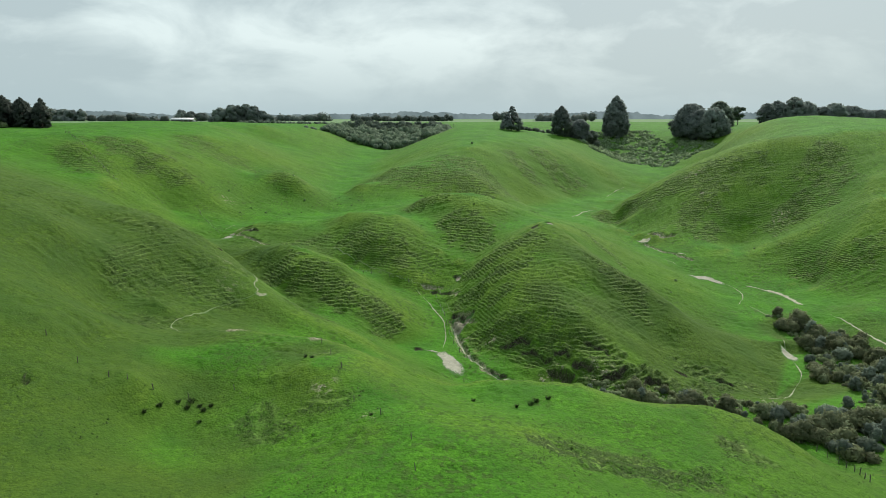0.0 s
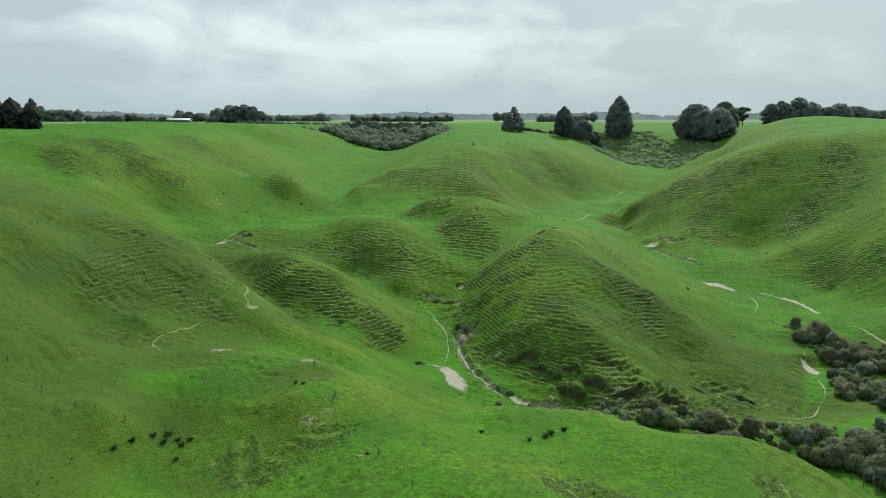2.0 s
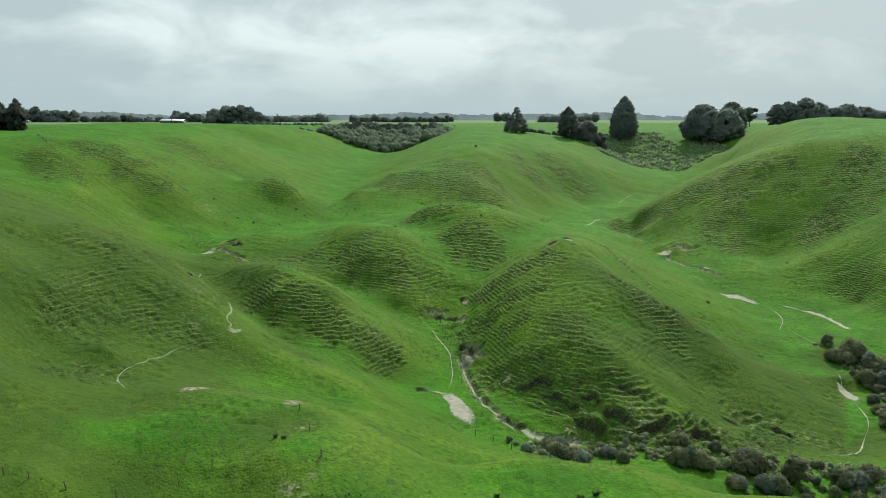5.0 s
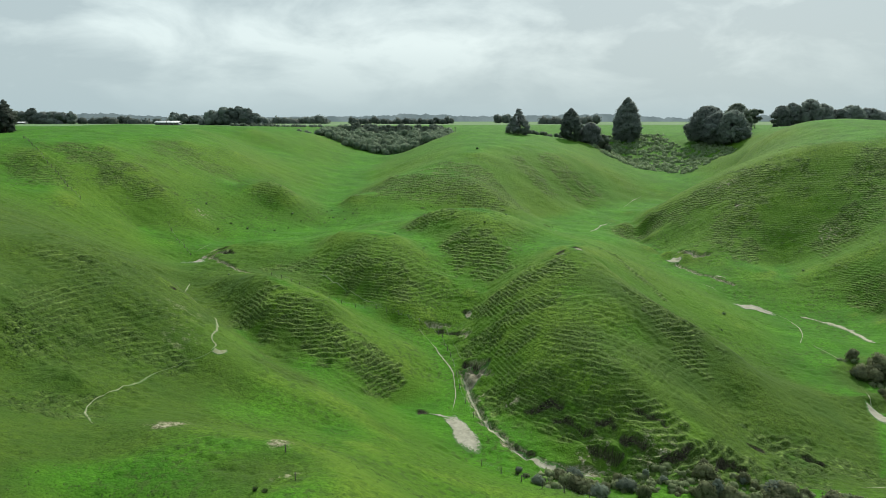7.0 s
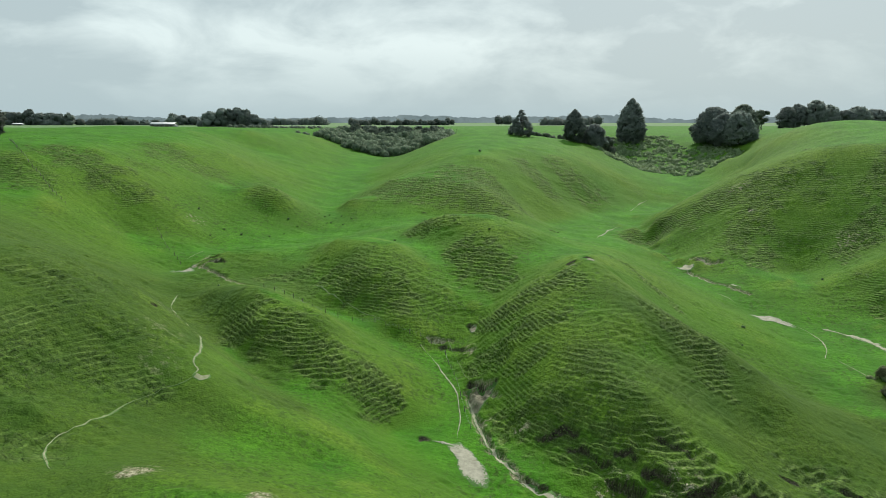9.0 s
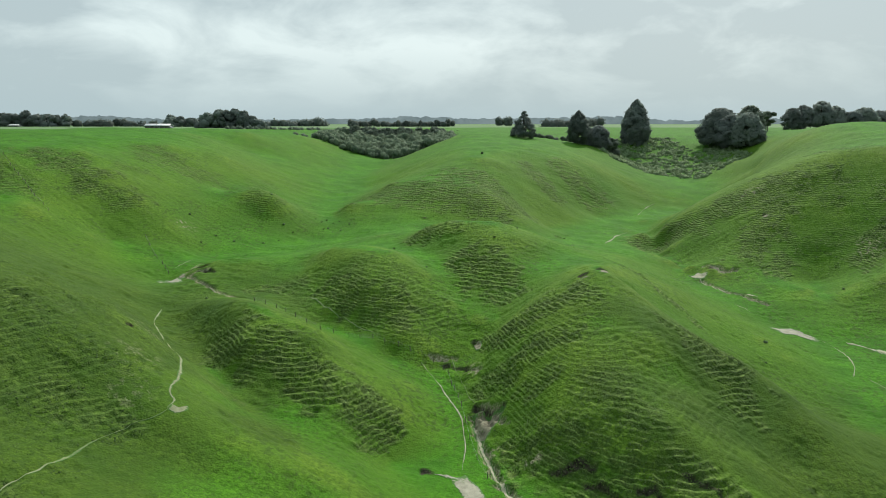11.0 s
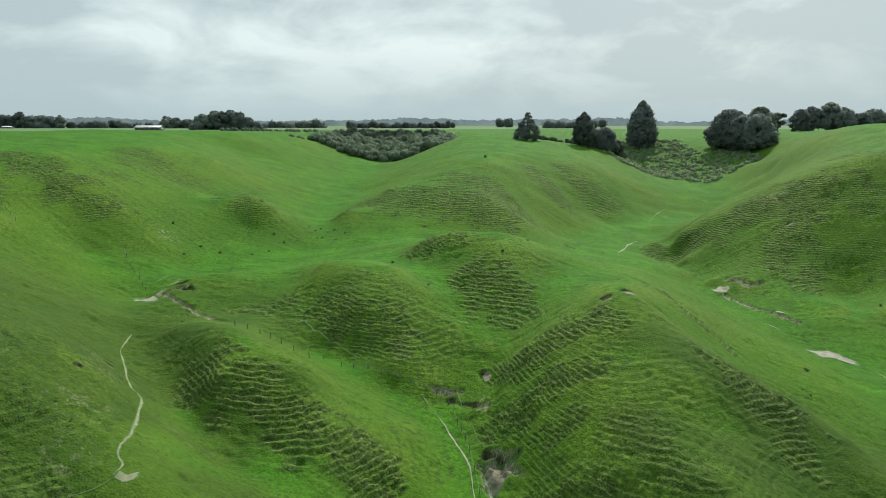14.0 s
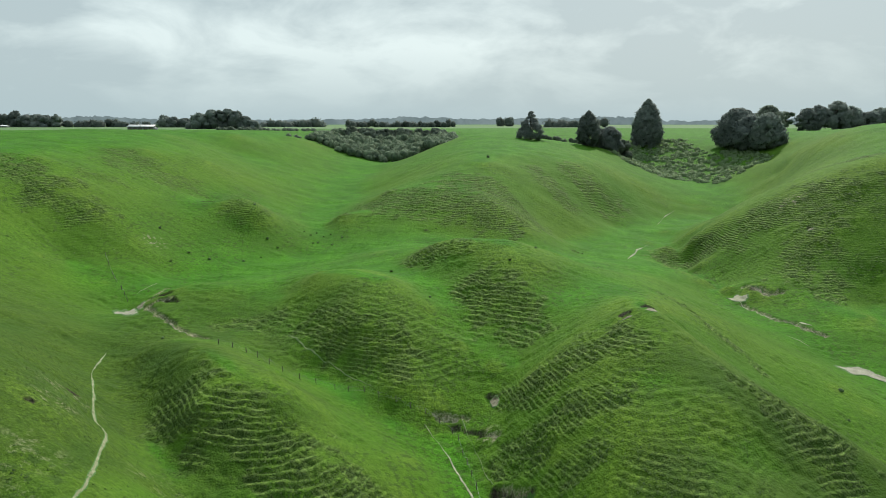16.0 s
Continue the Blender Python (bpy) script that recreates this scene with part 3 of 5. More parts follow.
# trampled bare ground: centre, radius
BARE = ((-34.4, 101.8, 1.5), (-20.3, 96.6, 0.8), (38.5, 128.6, 1.2), (12.2, 146.0, 0.7))
# turf edges that have broken away, open towards the valley: line from one end to the other, drop, reach
SCARPS = (
    (((17.5, 140.2), (19.7, 139.5), (21.5, 138.3), (23.0, 136.2), (25.4, 134.9)), 1.1, 4.0),
    (((24.6, 136.6), (26.0, 136.4), (27.2, 135.8), (29.2, 134.3)), 1.0, 3.5),
    (((22.6, 133.4), (25.0, 132.2), (26.9, 130.8), (29.4, 128.8)), 1.7, 5.0),
    (((28.0, 132.0), (30.9, 131.9), (33.6, 130.6)), 1.0, 3.0),
    (((33.0, 127.8), (36.3, 127.9), (40.9, 129.2)), 1.0, 3.0),
    (((42.0, 125.6), (44.2, 127.8), (45.7, 128.7), (47.0, 127.9), (48.8, 126.4)), 1.8, 4.0),
    (((61.6, 135.8), (64.0, 134.2), (65.8, 131.8)), 0.7, 2.0),
    (((10.2, 135.6), (12.6, 133.9), (14.8, 132.5)), 0.9, 2.0),
    (((12.0, 144.5), (15.0, 143.0), (18.5, 142.6), (22.0, 141.0)), 0.6, 2.5),
    (((31.0, 137.5), (34.5, 136.0), (38.5, 134.0)), 0.7, 3.0),
    (((52.0, 137.2), (54.0, 135.8), (56.5, 135.6)), 0.45, 1.8),
    (((1.6, 163.0), (3.3, 164.2), (5.1, 163.2), (6.9, 161.8), (9.2, 161.4)), 1.0, 3.2),
    (((-7.6, 146.2), (-6.0, 146.5), (-4.2, 146.1)), 0.45, 2.0),
    (((2.8, 185.6), (4.4, 186.2), (6.0, 185.2)), 1.1, 2.6),
    (((-4.6, 181.4), (-1.5, 180.0), (0.8, 178.6), (3.4, 176.0)), 0.55, 1.8),
    (((26.0, 186.6), (27.6, 187.2), (28.8, 186.4)), 0.8, 2.5),
    (((30.0, 187.8), (31.8, 188.6), (33.6, 187.8)), 0.9, 2.5),
    (((-73.4, 224.2), (-70.6, 224.8), (-67.4, 223.6)), 0.6, 2.5),
    (((-69.0, 219.8), (-66.4, 219.6), (-63.6, 217.8)), 0.8, 3.0),
    (((-54.6, 149.6), (-53.8, 150.2), (-53.0, 149.8)), 0.6, 1.6),
    (((-59.4, 164.8), (-58.2, 165.6), (-57.0, 164.6)), 0.5, 1.6),
    (((41.6, 303.0), (43.1, 302.0), (44.8, 300.6)), 0.6, 2.0),
    (((-12.4, 303.0), (-10.2, 303.2), (-8.4, 302.6)), 0.35, 2.0),
    (((88.6, 268.4), (91.3, 268.0), (94.4, 266.6)), 0.6, 2.0),
    (((91.6, 264.0), (93.7, 263.4), (96.2, 261.8)), 0.6, 2.0),
    (((115.8, 287.2), (117.2, 287.6), (118.8, 287.0)), 0.4, 1.6),
    (((-92.4, 306.0), (-89.0, 309.0), (-85.6, 310.0)), 0.8, 3.0),
    (((-51.2, 71.5), (-51.1, 70.2), (-50.9, 72.3), (-49.8, 72.2)), 0.7, 2.0),
)
SLUMPED = ((28.0, 135.0, 17.0, 8.0), (46.0, 129.0, 14.0, 7.0), (60.0, 134.0, 8.0, 6.0))
hummock = wave_field(8, 20, 2.0, 7.0)
broken = wave_field(10, 24, 4.0, 12.0)
ragged = wave_field(9, 22, 3.0, 16.0)
STEP = 0.64


def build_ground():
    u, v = land_grid()
    x = u[None, :] * np.exp(v)[:, None]
    y = np.repeat(np.exp(v)[:, None] - 60.0, len(u), 1)
    # the smooth land is worked out on every second line and filled in between
    coarse = rough_height(x[::2, ::2], y[::2, ::2])
    for _ in range(1):
        soft = np.pad(coarse, 1, mode="edge")
        coarse = (coarse * 2 + soft[:-2, 1:-1] + soft[2:, 1:-1] + soft[1:-1, :-2] + soft[1:-1, 2:]) / 6
    z = fill_between(fill_between(coarse).T).T
    gx = np.gradient(z, axis=1) / np.gradient(x, axis=1)
    gy = (np.gradient(z, axis=0) - gx * np.gradient(x, axis=0)) / np.gradient(y, axis=0)
    slope = np.hypot(gx, gy)
    fine = smooth(460, 280, y)
    # stock tracks follow the contour on steep faces
    bent = np.gradient(gx, axis=1) / np.gradient(x, axis=1) + np.gradient(gy, axis=0) / np.gradient(y, axis=0)
    crest = np.clip(-bent / 0.05, 0, 1)
    worn = 0.15 * smooth(0.36, 0.62, slope + 0.15 * patchy(x, y) - 0.25 * crest) * smooth(700, 480, y) * (0.3 + 0.7 * smooth(85, 125, y))
    torn = ragged(x, y)
    for line, half, much in TRODDEN:
        xs, ys = [p[0] for p in line], [p[1] for p in line]
        m = half * 1.8
        near = (x > min(xs) - m) & (x < max(xs) + m) & (y > min(ys) - m) & (y < max(ys) + m)
        d = line_distance(x[near], y[near], line) / half + 0.24 * torn[near]
        much = much * (0.5 + 0.5 * smooth(-0.8, 0.5, patchy(x[near] * 1.4, y[near] * 1.4 + 30))) if half > 8 and xs[0] > 60 else much
        worn[near] = np.maximum(worn[near], much * smooth(1.25, 0.55, d) * smooth(0.0, 0.16, slope[near]))
    step = (z + 0.26 * wander(x, y) + 0.06 * torn + 0.03 * hummock(x, y) + 0.015 * ruffle(x, y)) / STEP
    part = step - np.floor(step)
    riser = smooth(0.42, 0.97, part)
    lumps = ruffle(x, y)
    deep = worn * smooth(-1.3, 0.5, patchy(x * 2.1 + 70, y * 2.1)) * (0.45 + 0.55 * smooth(-0.7, 0.8, broken(x, y)))
    for cx, cy, rx, ry in SLUMPED:
        deep = deep * (1 + 1.1 * smooth(1.3, 0.6, np.hypot((x - cx) / rx, (y - cy) / ry)))
    z = z + (0.5 * worn + 0.5 * deep) * (1.0 * STEP * (riser - part) * (0.7 + 0.3 * smooth(-1.0, 0.6, broken(x, y))) + 0.10 * lumps) * (0.35 + 0.65 * fine)
    z = z + (0.12 * swell(x, y) + (0.04 + 0.07 * smooth(-0.2, 1.2, patchy(x * 1.7, y * 1.7))) * lumps * fine) * smooth(900, 500, y)
    for cx, cy, rx, ry in SLUMPED:
        z = z + 0.09 * smooth(1.0, 0.5, np.hypot((x - cx) / rx, (y - cy) / ry)) * hummock(x, y)
    raw = np.zeros(x.shape)
    for line, half, depth in CUTS:
        xs, ys = [p[0] for p in line], [p[1] for p in line]
        near = (x > min(xs) - 4) & (x < max(xs) + 4) & (y > min(ys) - 4) & (y < max(ys) + 4)
        d = line_distance(x[near], y[near], line) + 0.25 * lumps[near]
        z[near] -= depth * smooth(half + 0.5, half * 0.5, d)
        raw[near] = np.maximum(raw[near], smooth(half + 0.40, half + 0.10, d))
    # band below each turf edge that takes the painted shade
    scarp_shade = np.zeros(x.shape)
    for line, drop, reach in SCARPS:
        drop, reach = drop * 1.15, reach * 1.25
        xs, ys = np.array([p[0] for p in line]), np.array([p[1] for p in line])
        near = (x > xs[0] - 1) & (x < xs[-1] + 1) & (y > ys.min() - reach - 2) & (y < ys.max() + 2)
        xn, yn = x[near], y[near]
        below = np.interp(xn, xs, ys) - yn + 0.30 * torn[near] + 0.12 * lumps[near]
        ends = smooth(0, 0.3, (xn - xs[0]) / (xs[-1] - xs[0])) * smooth(0, 0.3, (xs[-1] - xn) / (xs[-1] - xs[0]))
        fall = drop * ends * (0.75 + 0.25 * torn[near])
        z[near] += fall * (0.25 * smooth(-2.5, 0, below) * smooth(0.3, 0, below) - smooth(0, 0.45, below) * smooth(reach, 0.8, below))
        scarp_shade[near] = np.maximum(scarp_shade[near], smooth(0.15, 0.5, ends * drop) * smooth(-0.10, 0.08, below) * smooth(0.75, 0.5, below))
    scuffed = np.zeros(x.shape)
    for cx, cy, r, much in SCUFFED:
        scuffed = np.maximum(scuffed, much * smooth(1.2, 0.3, np.hypot(x - cx, y - cy) / r))
    for cx, cy, r in BARE:
        raw = np.maximum(raw, smooth(1.15, 0.75, np.hypot(x - cx, y - cy) / r + 0.35 * torn))
    # olive tint: strong on the near hillsides, weaker on the foremost ground
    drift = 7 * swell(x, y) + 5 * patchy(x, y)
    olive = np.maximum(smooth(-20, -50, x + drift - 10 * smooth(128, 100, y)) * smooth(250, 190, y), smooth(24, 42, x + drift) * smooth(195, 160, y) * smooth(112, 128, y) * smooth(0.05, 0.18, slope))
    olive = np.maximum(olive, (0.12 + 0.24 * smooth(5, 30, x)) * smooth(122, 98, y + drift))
    rows, cols = x.shape
    co = np.stack([x, y, z], -1).reshape(-1, 3)
    i = np.arange(rows * cols).reshape(rows, cols)
    quads = np.stack([i[:-1, :-1], i[:-1, 1:], i[1:, 1:], i[1:, :-1]], -1).reshape(-1, 4)
    me = mesh_of("ground", co, quads, True)
    for name, value in (("worn", worn), ("contour", step), ("slope", slope), ("olive", olive), ("raw", raw), ("scarp_shade", scarp_shade), ("scuffed", scuffed), ("crest", np.maximum(crest, 0.0) * smooth(0.1, 0.3, slope))):
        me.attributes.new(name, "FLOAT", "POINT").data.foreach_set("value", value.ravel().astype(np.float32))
    me.materials.append(GRASS)
    ob = new("ground", me)
    tagged(ob, "rolling green sheep pasture with stock tracks on steep faces", "pasture", kind="structure")
    return u, v, z, worn, part


def mesh_of(name, co, faces, soft=False):
    """A mesh from arrays of places and of faces that all have as many corners."""
    me = bpy.data.meshes.new(name)
    n = faces.shape[1]
    me.vertices.add(len(co))
    me.vertices.foreach_set("co", np.asarray(co, np.float32).ravel())
    me.loops.add(faces.size)
    me.loops.foreach_set("vertex_index", faces.ravel().astype(np.int32))
    me.polygons.add(len(faces))
    me.polygons.foreach_set("loop_start", np.arange(0, faces.size, n, dtype=np.int32))
    me.polygons.foreach_set("loop_total", np.full(len(faces), n, dtype=np.int32))
    me.update(calc_edges=True)
    if soft:
        me.polygons.foreach_set("use_smooth", np.ones(len(faces), bool))
    return me


GRID_U, GRID_V, GRID_Z, GRID_WORN, GRID_PART = build_ground()


def on_grid(table, x, y):
    """A value of the ground's sheet at places of the plan."""
    x, y = np.asarray(x, float), np.asarray(y, float)
    fi = np.interp(np.log(y + 60.0), GRID_V, np.arange(len(GRID_V)))
    fj = np.interp(x / (y + 60.0), GRID_U, np.arange(len(GRID_U)))
    i, j = np.minimum(fi.astype(int), len(GRID_V) - 2), np.minimum(fj.astype(int), len(GRID_U) - 2)
    a, b = fi - i, fj - j
    return (table[i, j] * (1 - a) * (1 - b) + table[i + 1, j] * a * (1 - b) + table[i, j + 1] * (1 - a) * b + table[i + 1, j + 1] * a * b)


def turf(x, y):
    return float(on_grid(GRID_Z, x, y))


# ---- tools for things ----
def part(name, me, mat, parent, label=""):
    """One mesh object under a thing or a part."""
    me.materials.append(mat)
    ob = new(name, me)
    ob.parent = parent
    if label:
        tagged(ob, label)
    return ob


def base_at(name, x, y, z, turn=0.0):
    ob = new(name)
    ob.empty_display_size = 0.3
    ob.matrix_basis = pose(x, y, z, 0, 0, turn)
    return ob


def tube(points, radii, sides=7):
    """Places and quads of a tapered tube along points."""
    pts = np.array(points, float)
    co, faces = [], []
    for k, (p, r) in enumerate(zip(pts, radii)):
        d = pts[min(k + 1, len(pts) - 1)] - pts[max(k - 1, 0)]
        d = d / (np.linalg.norm(d) + 1e-9)
        a = np.cross(d, (0.3, 0.9, 0.1))
        a /= np.linalg.norm(a) + 1e-9
        b = np.cross(d, a)
        for s in range(sides):
            t = 6.28319 * s / sides
            co.append(p + r * (a * math.cos(t) + b * math.sin(t)))
    for k in range(len(pts) - 1):
        for s in range(sides):
            t = (s + 1) % sides
            faces.append((k * sides + s, k * sides + t, (k + 1) * sides + t, (k + 1) * sides + s))
    return np.array(co), np.array(faces)


def joined(name, pieces, soft=True):
    co, faces, base = [], [], 0
    for c, f in pieces:
        co.append(c)
        faces.append(f + base)
        base += len(c)
    return mesh_of(name, np.vstack(co), np.vstack(faces), soft)


def quad_ball(n):
    """Directions and quads of a ball made from a cube with n by n faces a side."""
    dirs, quads = [], []
    t = np.tan(np.linspace(-1, 1, n + 1) * math.pi / 4)
    for axis in range(3):
        for sign in (-1, 1):
            base = len(dirs)
            for a in t:
                for c in t:
                    v = [0.0, 0.0, 0.0]
                    v[axis], v[(axis + 1) % 3], v[(axis + 2) % 3] = sign, a * sign, c
                    dirs.append(v)
            for i in range(n):
                for j in range(n):
                    k = base + i * (n + 1) + j
                    quads.append((k, k + n + 1, k + n + 2, k + 1))
    d = np.array(dirs)
    return d / np.linalg.norm(d, axis=1)[:, None], np.array(quads)


def leaf_cloud(name, rng, blobs, size, cover=2.3, hollow=0.76, least=8, fineness=3, core=0.88, whole=0.0):
    """Uneven clumps (x, y, z, rx, rz) of dense inner foliage, with leafy twigs all over them: a bent quad each."""
    ball, ball_quads = quad_ball(fineness)
    places, outs, cores, core_outs = [], [], [], []
    for x, y, z, rx, rz in blobs:
        n = max(least, int(cover * 9.0 * rx * (rx + rz) / 2 / size ** 2 * 0.5))

        def lump(d):
            return 1 + 0.16 * np.sin(d[:, 0] * 5 + x) * np.sin(d[:, 1] * 6 + z) + 0.12 * np.sin(d[:, 2] * 9 + y) + 0.06 * np.sin(d[:, 0] * 13 + d[:, 1] * 11 + z)

        d = rng.normal(size=(n, 3))
        d /= np.linalg.norm(d, axis=1)[:, None]
        r = (hollow + 0.08 + (0.96 - hollow) * rng.random(n)) * lump(d)
        places.append(np.array((x, y, z)) + d * r[:, None] * np.array((rx, rx, rz)))
        outs.append(d)
        cores.append(np.array((x, y, z)) + ball * (core * lump(ball))[:, None] * np.array((rx, rx, rz)))
        core_outs.append(ball)
    p, d = np.vstack(places), np.vstack(outs)
    n = len(p)
    d = d + 0.7 * rng.normal(size=(n, 3)) + np.array((0, 0, 0.25))
    d /= np.linalg.norm(d, axis=1)[:, None]
    a = np.cross(d, rng.normal(size=(n, 3)))
    a /= np.linalg.norm(a, axis=1)[:, None] + 1e-9
    b = np.cross(d, a)
    s = size * rng.uniform(0.55, 1.25, (n, 1))
    co = np.stack([p - a * s * 0.5 - b * s * 0.34, p + a * s * 0.5 - b * s * 0.30 - d * s * 0.12,
                   p + a * s * 0.42 + b * s * 0.36, p - a * s * 0.46 + b * s * 0.30 - d * s * 0.15], 1).reshape(-1, 3)
    step = len(ball)
    inner = np.vstack([ball_quads + 4 * n + step * k for k in range(len(blobs))])
    me = mesh_of(name, np.vstack([co] + cores), np.vstack([np.arange(4 * n).reshape(n, 4), inner]), True)
    # twigs shade as part of their clump
    soft = np.vstack([np.repeat(np.vstack(outs) + 0.35 * d, 4, 0)] + core_outs)
    if whole:
        # close-grown crowns shade as one mass
        every = np.vstack([co] + cores)
        middle = (every.min(0) + every.max(0)) / 2 - (0, 0, 0.2 * np.ptp(every[:, 2]))
        out = every - middle
        soft = (1 - whole) * soft + whole * out / (np.linalg.norm(out, axis=1)[:, None] + 1e-6)
    soft /= np.linalg.norm(soft, axis=1)[:, None]
    me.normals_split_custom_set_from_vertices(soft)
    return me


SHAPES = {
    "cone": lambda s: (1 - s) ** 0.75 * 0.96 + 0.04,
    "dome": lambda s: math.sqrt(max(0.02, 1 - s * s)) * (0.82 + 0.18 * min(1, s * 5)),
    "column": lambda s: (1 - s ** 3.4) ** 0.85 * (0.80 + 0.20 * min(1, s * 4)),
    "open": lambda s: 0.5 + 0.5 * math.sin(math.pi * min(1, s * 1.05)),
}


def crown_blobs(rng, height, width, low, shape, count, grain=1.0):
    blobs = []
    for k in range(count):
        s = (k + rng.random()) / count
        s = s ** 0.8
        ring = SHAPES[shape](s) * width / 2 * rng.uniform(0.78, 1.12)
        size = grain * max(0.09 * height, min(0.25 * width, ring * 0.60)) * rng.uniform(0.5, 1.15)
        size = min(size, max(ring, 0.08 * height * grain))
        t = rng.uniform(0, 6.283)
        off = max(0.0, ring - size * 0.8) * (rng.uniform(0.55, 1.22) if grain == 1.0 else rng.uniform(0.50, 1.10) ** 0.6)
        z = low + s * (height - low)
        blobs.append((off * math.cos(t), off * math.sin(t), min(z, height - size * 0.6), size, size * rng.uniform(0.65, 0.95)))
    return blobs


def grow_tree(name, label, x, y, height, width, shape, leaf, foliage, seed, low=0.12, count=40, sink=0.3, group="", z=None, grain=1.0):
    """A tree: tapered trunk with limbs, and a crown of leafy twigs."""
    rng = np.random.default_rng(seed)
    tree = base_at(name, x, y, (turf(x, y) if z is None else z) - sink, rng.uniform(0, 360))
    blobs = crown_blobs(rng, height, width, low * height, shape, count, grain)
    lean = rng.normal(0, 0.02, 2) * height
    up = [(lean[0] * s, lean[1] * s, height * 0.93 * s) for s in (0, 0.1, 0.35, 0.65, 1)]
    r = height * 0.024
    wood = [tube(up, (r * 1.5, r, r * 0.8, r * 0.5, r * 0.12), 8)]
    for k in range(0, len(blobs), max(1, len(blobs) // 14)):
        bx, by, bz, br, _ = blobs[k]
        s = max(0.08, (bz - 0.25 * math.hypot(bx, by)) / (height * 0.93))
        start = np.array((lean[0] * s, lean[1] * s, height * 0.93 * s))
        end = np.array((bx, by, bz))
        mid = (start + end) / 2 - (0, 0, 0.06 * np.linalg.norm(end - start))
        wood.append(tube((start, mid, end), (r * 0.42, r * 0.3, r * 0.1), 5))
    part("trunk", joined("trunk", wood), BARK, tree)
    if grain < 1:
        crown = leaf_cloud("crown", rng, blobs, leaf * 0.8, 3.0, 0.62, 8, 2, 0.66, 0.65)
    else:
        crown = leaf_cloud("crown", rng, blobs, leaf * 0.74)
    part("crown", crown, foliage, tree)
    return tagged(tree, label, "tree", group)


def grow_shrub(name, label, x, y, height, width, leaf, foliage, seed, count=9, group="", category="shrub"):
    """A shrub: several stems from the ground and rounded leafy clumps."""
    rng = np.random.default_rng(seed)
    shrub = base_at(name, x, y, turf(x, y) - 0.15)
    blobs = []
    for k in range(count):
        t, q = rng.uniform(0, 6.283), math.sqrt(rng.random())
        r = width * rng.uniform(0.20, 0.32)
        off = max(0, width / 2 - r) * q
        blobs.append((off * math.cos(t), off * math.sin(t), r * 0.55 + (height - r * 1.4) * (1 - 0.75 * q) * rng.uniform(0.5, 1.0), r, r * 0.85))
    wood = [tube(((0.1 * b[0], 0.1 * b[1], 0), (0.5 * b[0], 0.5 * b[1], b[2] * 0.6), b[:3]), (0.05 * height ** 0.5, 0.04 * height ** 0.5, 0.015), 5) for b in blobs[:6]]
    part("stems", joined("stems", wood), BARK, shrub)
    part("foliage", leaf_cloud("foliage", rng, blobs, leaf * 0.75, 1.8, 0.66, 8, 2, 0.74, 0.35), foliage, shrub)
    return tagged(shrub, label, category, group)


def stand(source, x, y, turn, scale, label="", sink=0.15):
    ob = copy_thing(source, Matrix.Identity(4))
    ob.matrix_basis = pose(x, y, turf(x, y) - sink, 0, 0, turn) @ Matrix.Diagonal((scale, scale, scale * (0.85 + 0.3 * ((x * 7.3) % 1)), 1))
    if label:
        tagged(ob, label)
    return ob


def curve_through(line, gap):
    """Places every gap metres on a smooth plan curve."""
    p = np.array(line, float)
    p = np.vstack([2 * p[0] - p[1], p, 2 * p[-1] - p[-2]])
    out = [p[1]]
    for a, b, c, d in zip(p[:-3], p[1:-2], p[2:-1], p[3:]):
        n = max(1, int(np.hypot(*(c - b)) / gap))
        for t in np.arange(1, n + 1) / n:
            out.append(0.5 * (2 * b + (c - a) * t + (2 * a - 5 * b + 4 * c - d) * t * t + (3 * b - a - 3 * c + d) * t ** 3))
    return np.array(out)


def lay_track(name, label, category, line, width, mat, seed, lift=0.05, broken=True):
    """A bare strip on the turf, of uneven width."""
    rng = np.random.default_rng(seed)
    p = curve_through(line, 0.5)
    d = np.gradient(p, axis=0)
    side = np.stack([-d[:, 1], d[:, 0]], 1) / (np.hypot(d[:, 0], d[:, 1])[:, None] + 1e-9)
    n = len(p)
    wob = np.convolve(rng.normal(0, 1, n + 8), np.ones(9) / 3, "valid")
    ends = np.minimum(1, np.minimum(np.arange(n), np.arange(n)[::-1]) / 4 + 0.15)
    worn = np.convolve(rng.normal(0, 1, n + 30), np.hanning(31) / 3.4, "valid")
    half = width / 2 * ends * np.clip(1 + 0.3 * wob, 0.35, 1.8) * (np.clip(0.75 + 0.5 * worn, 0.12, 1.25) if broken else 1.0)
    co = []
    for k in (-1.0, -0.5, 0.0, 0.5, 1.0):
        q = p + side * (half * k)[:, None] + side * (0.12 * wob)[:, None] * width
        z = on_grid(GRID_Z, q[:, 0], q[:, 1]) + lift * (1.6 - abs(k) * 1.1)
        co.append(np.column_stack([q, z]))
    co = np.stack(co, 1).reshape(-1, 3)
    i = np.arange(n * 5).reshape(n, 5)
    faces = np.stack([i[:-1, :-1], i[:-1, 1:], i[1:, 1:], i[1:, :-1]], -1).reshape(-1, 4)
    ob = new(name, mesh_of(name, co, faces, True))
    mark_edge(ob.data, np.tile((1.0, 0.35, 0.0, 0.35, 1.0), n))
    ob.data.materials.append(mat)
    return tagged(ob, label, category, kind="structure")


def mark_edge(me, value):
    me.attributes.new("edge", "FLOAT", "POINT").data.foreach_set("value", np.asarray(value, np.float32))


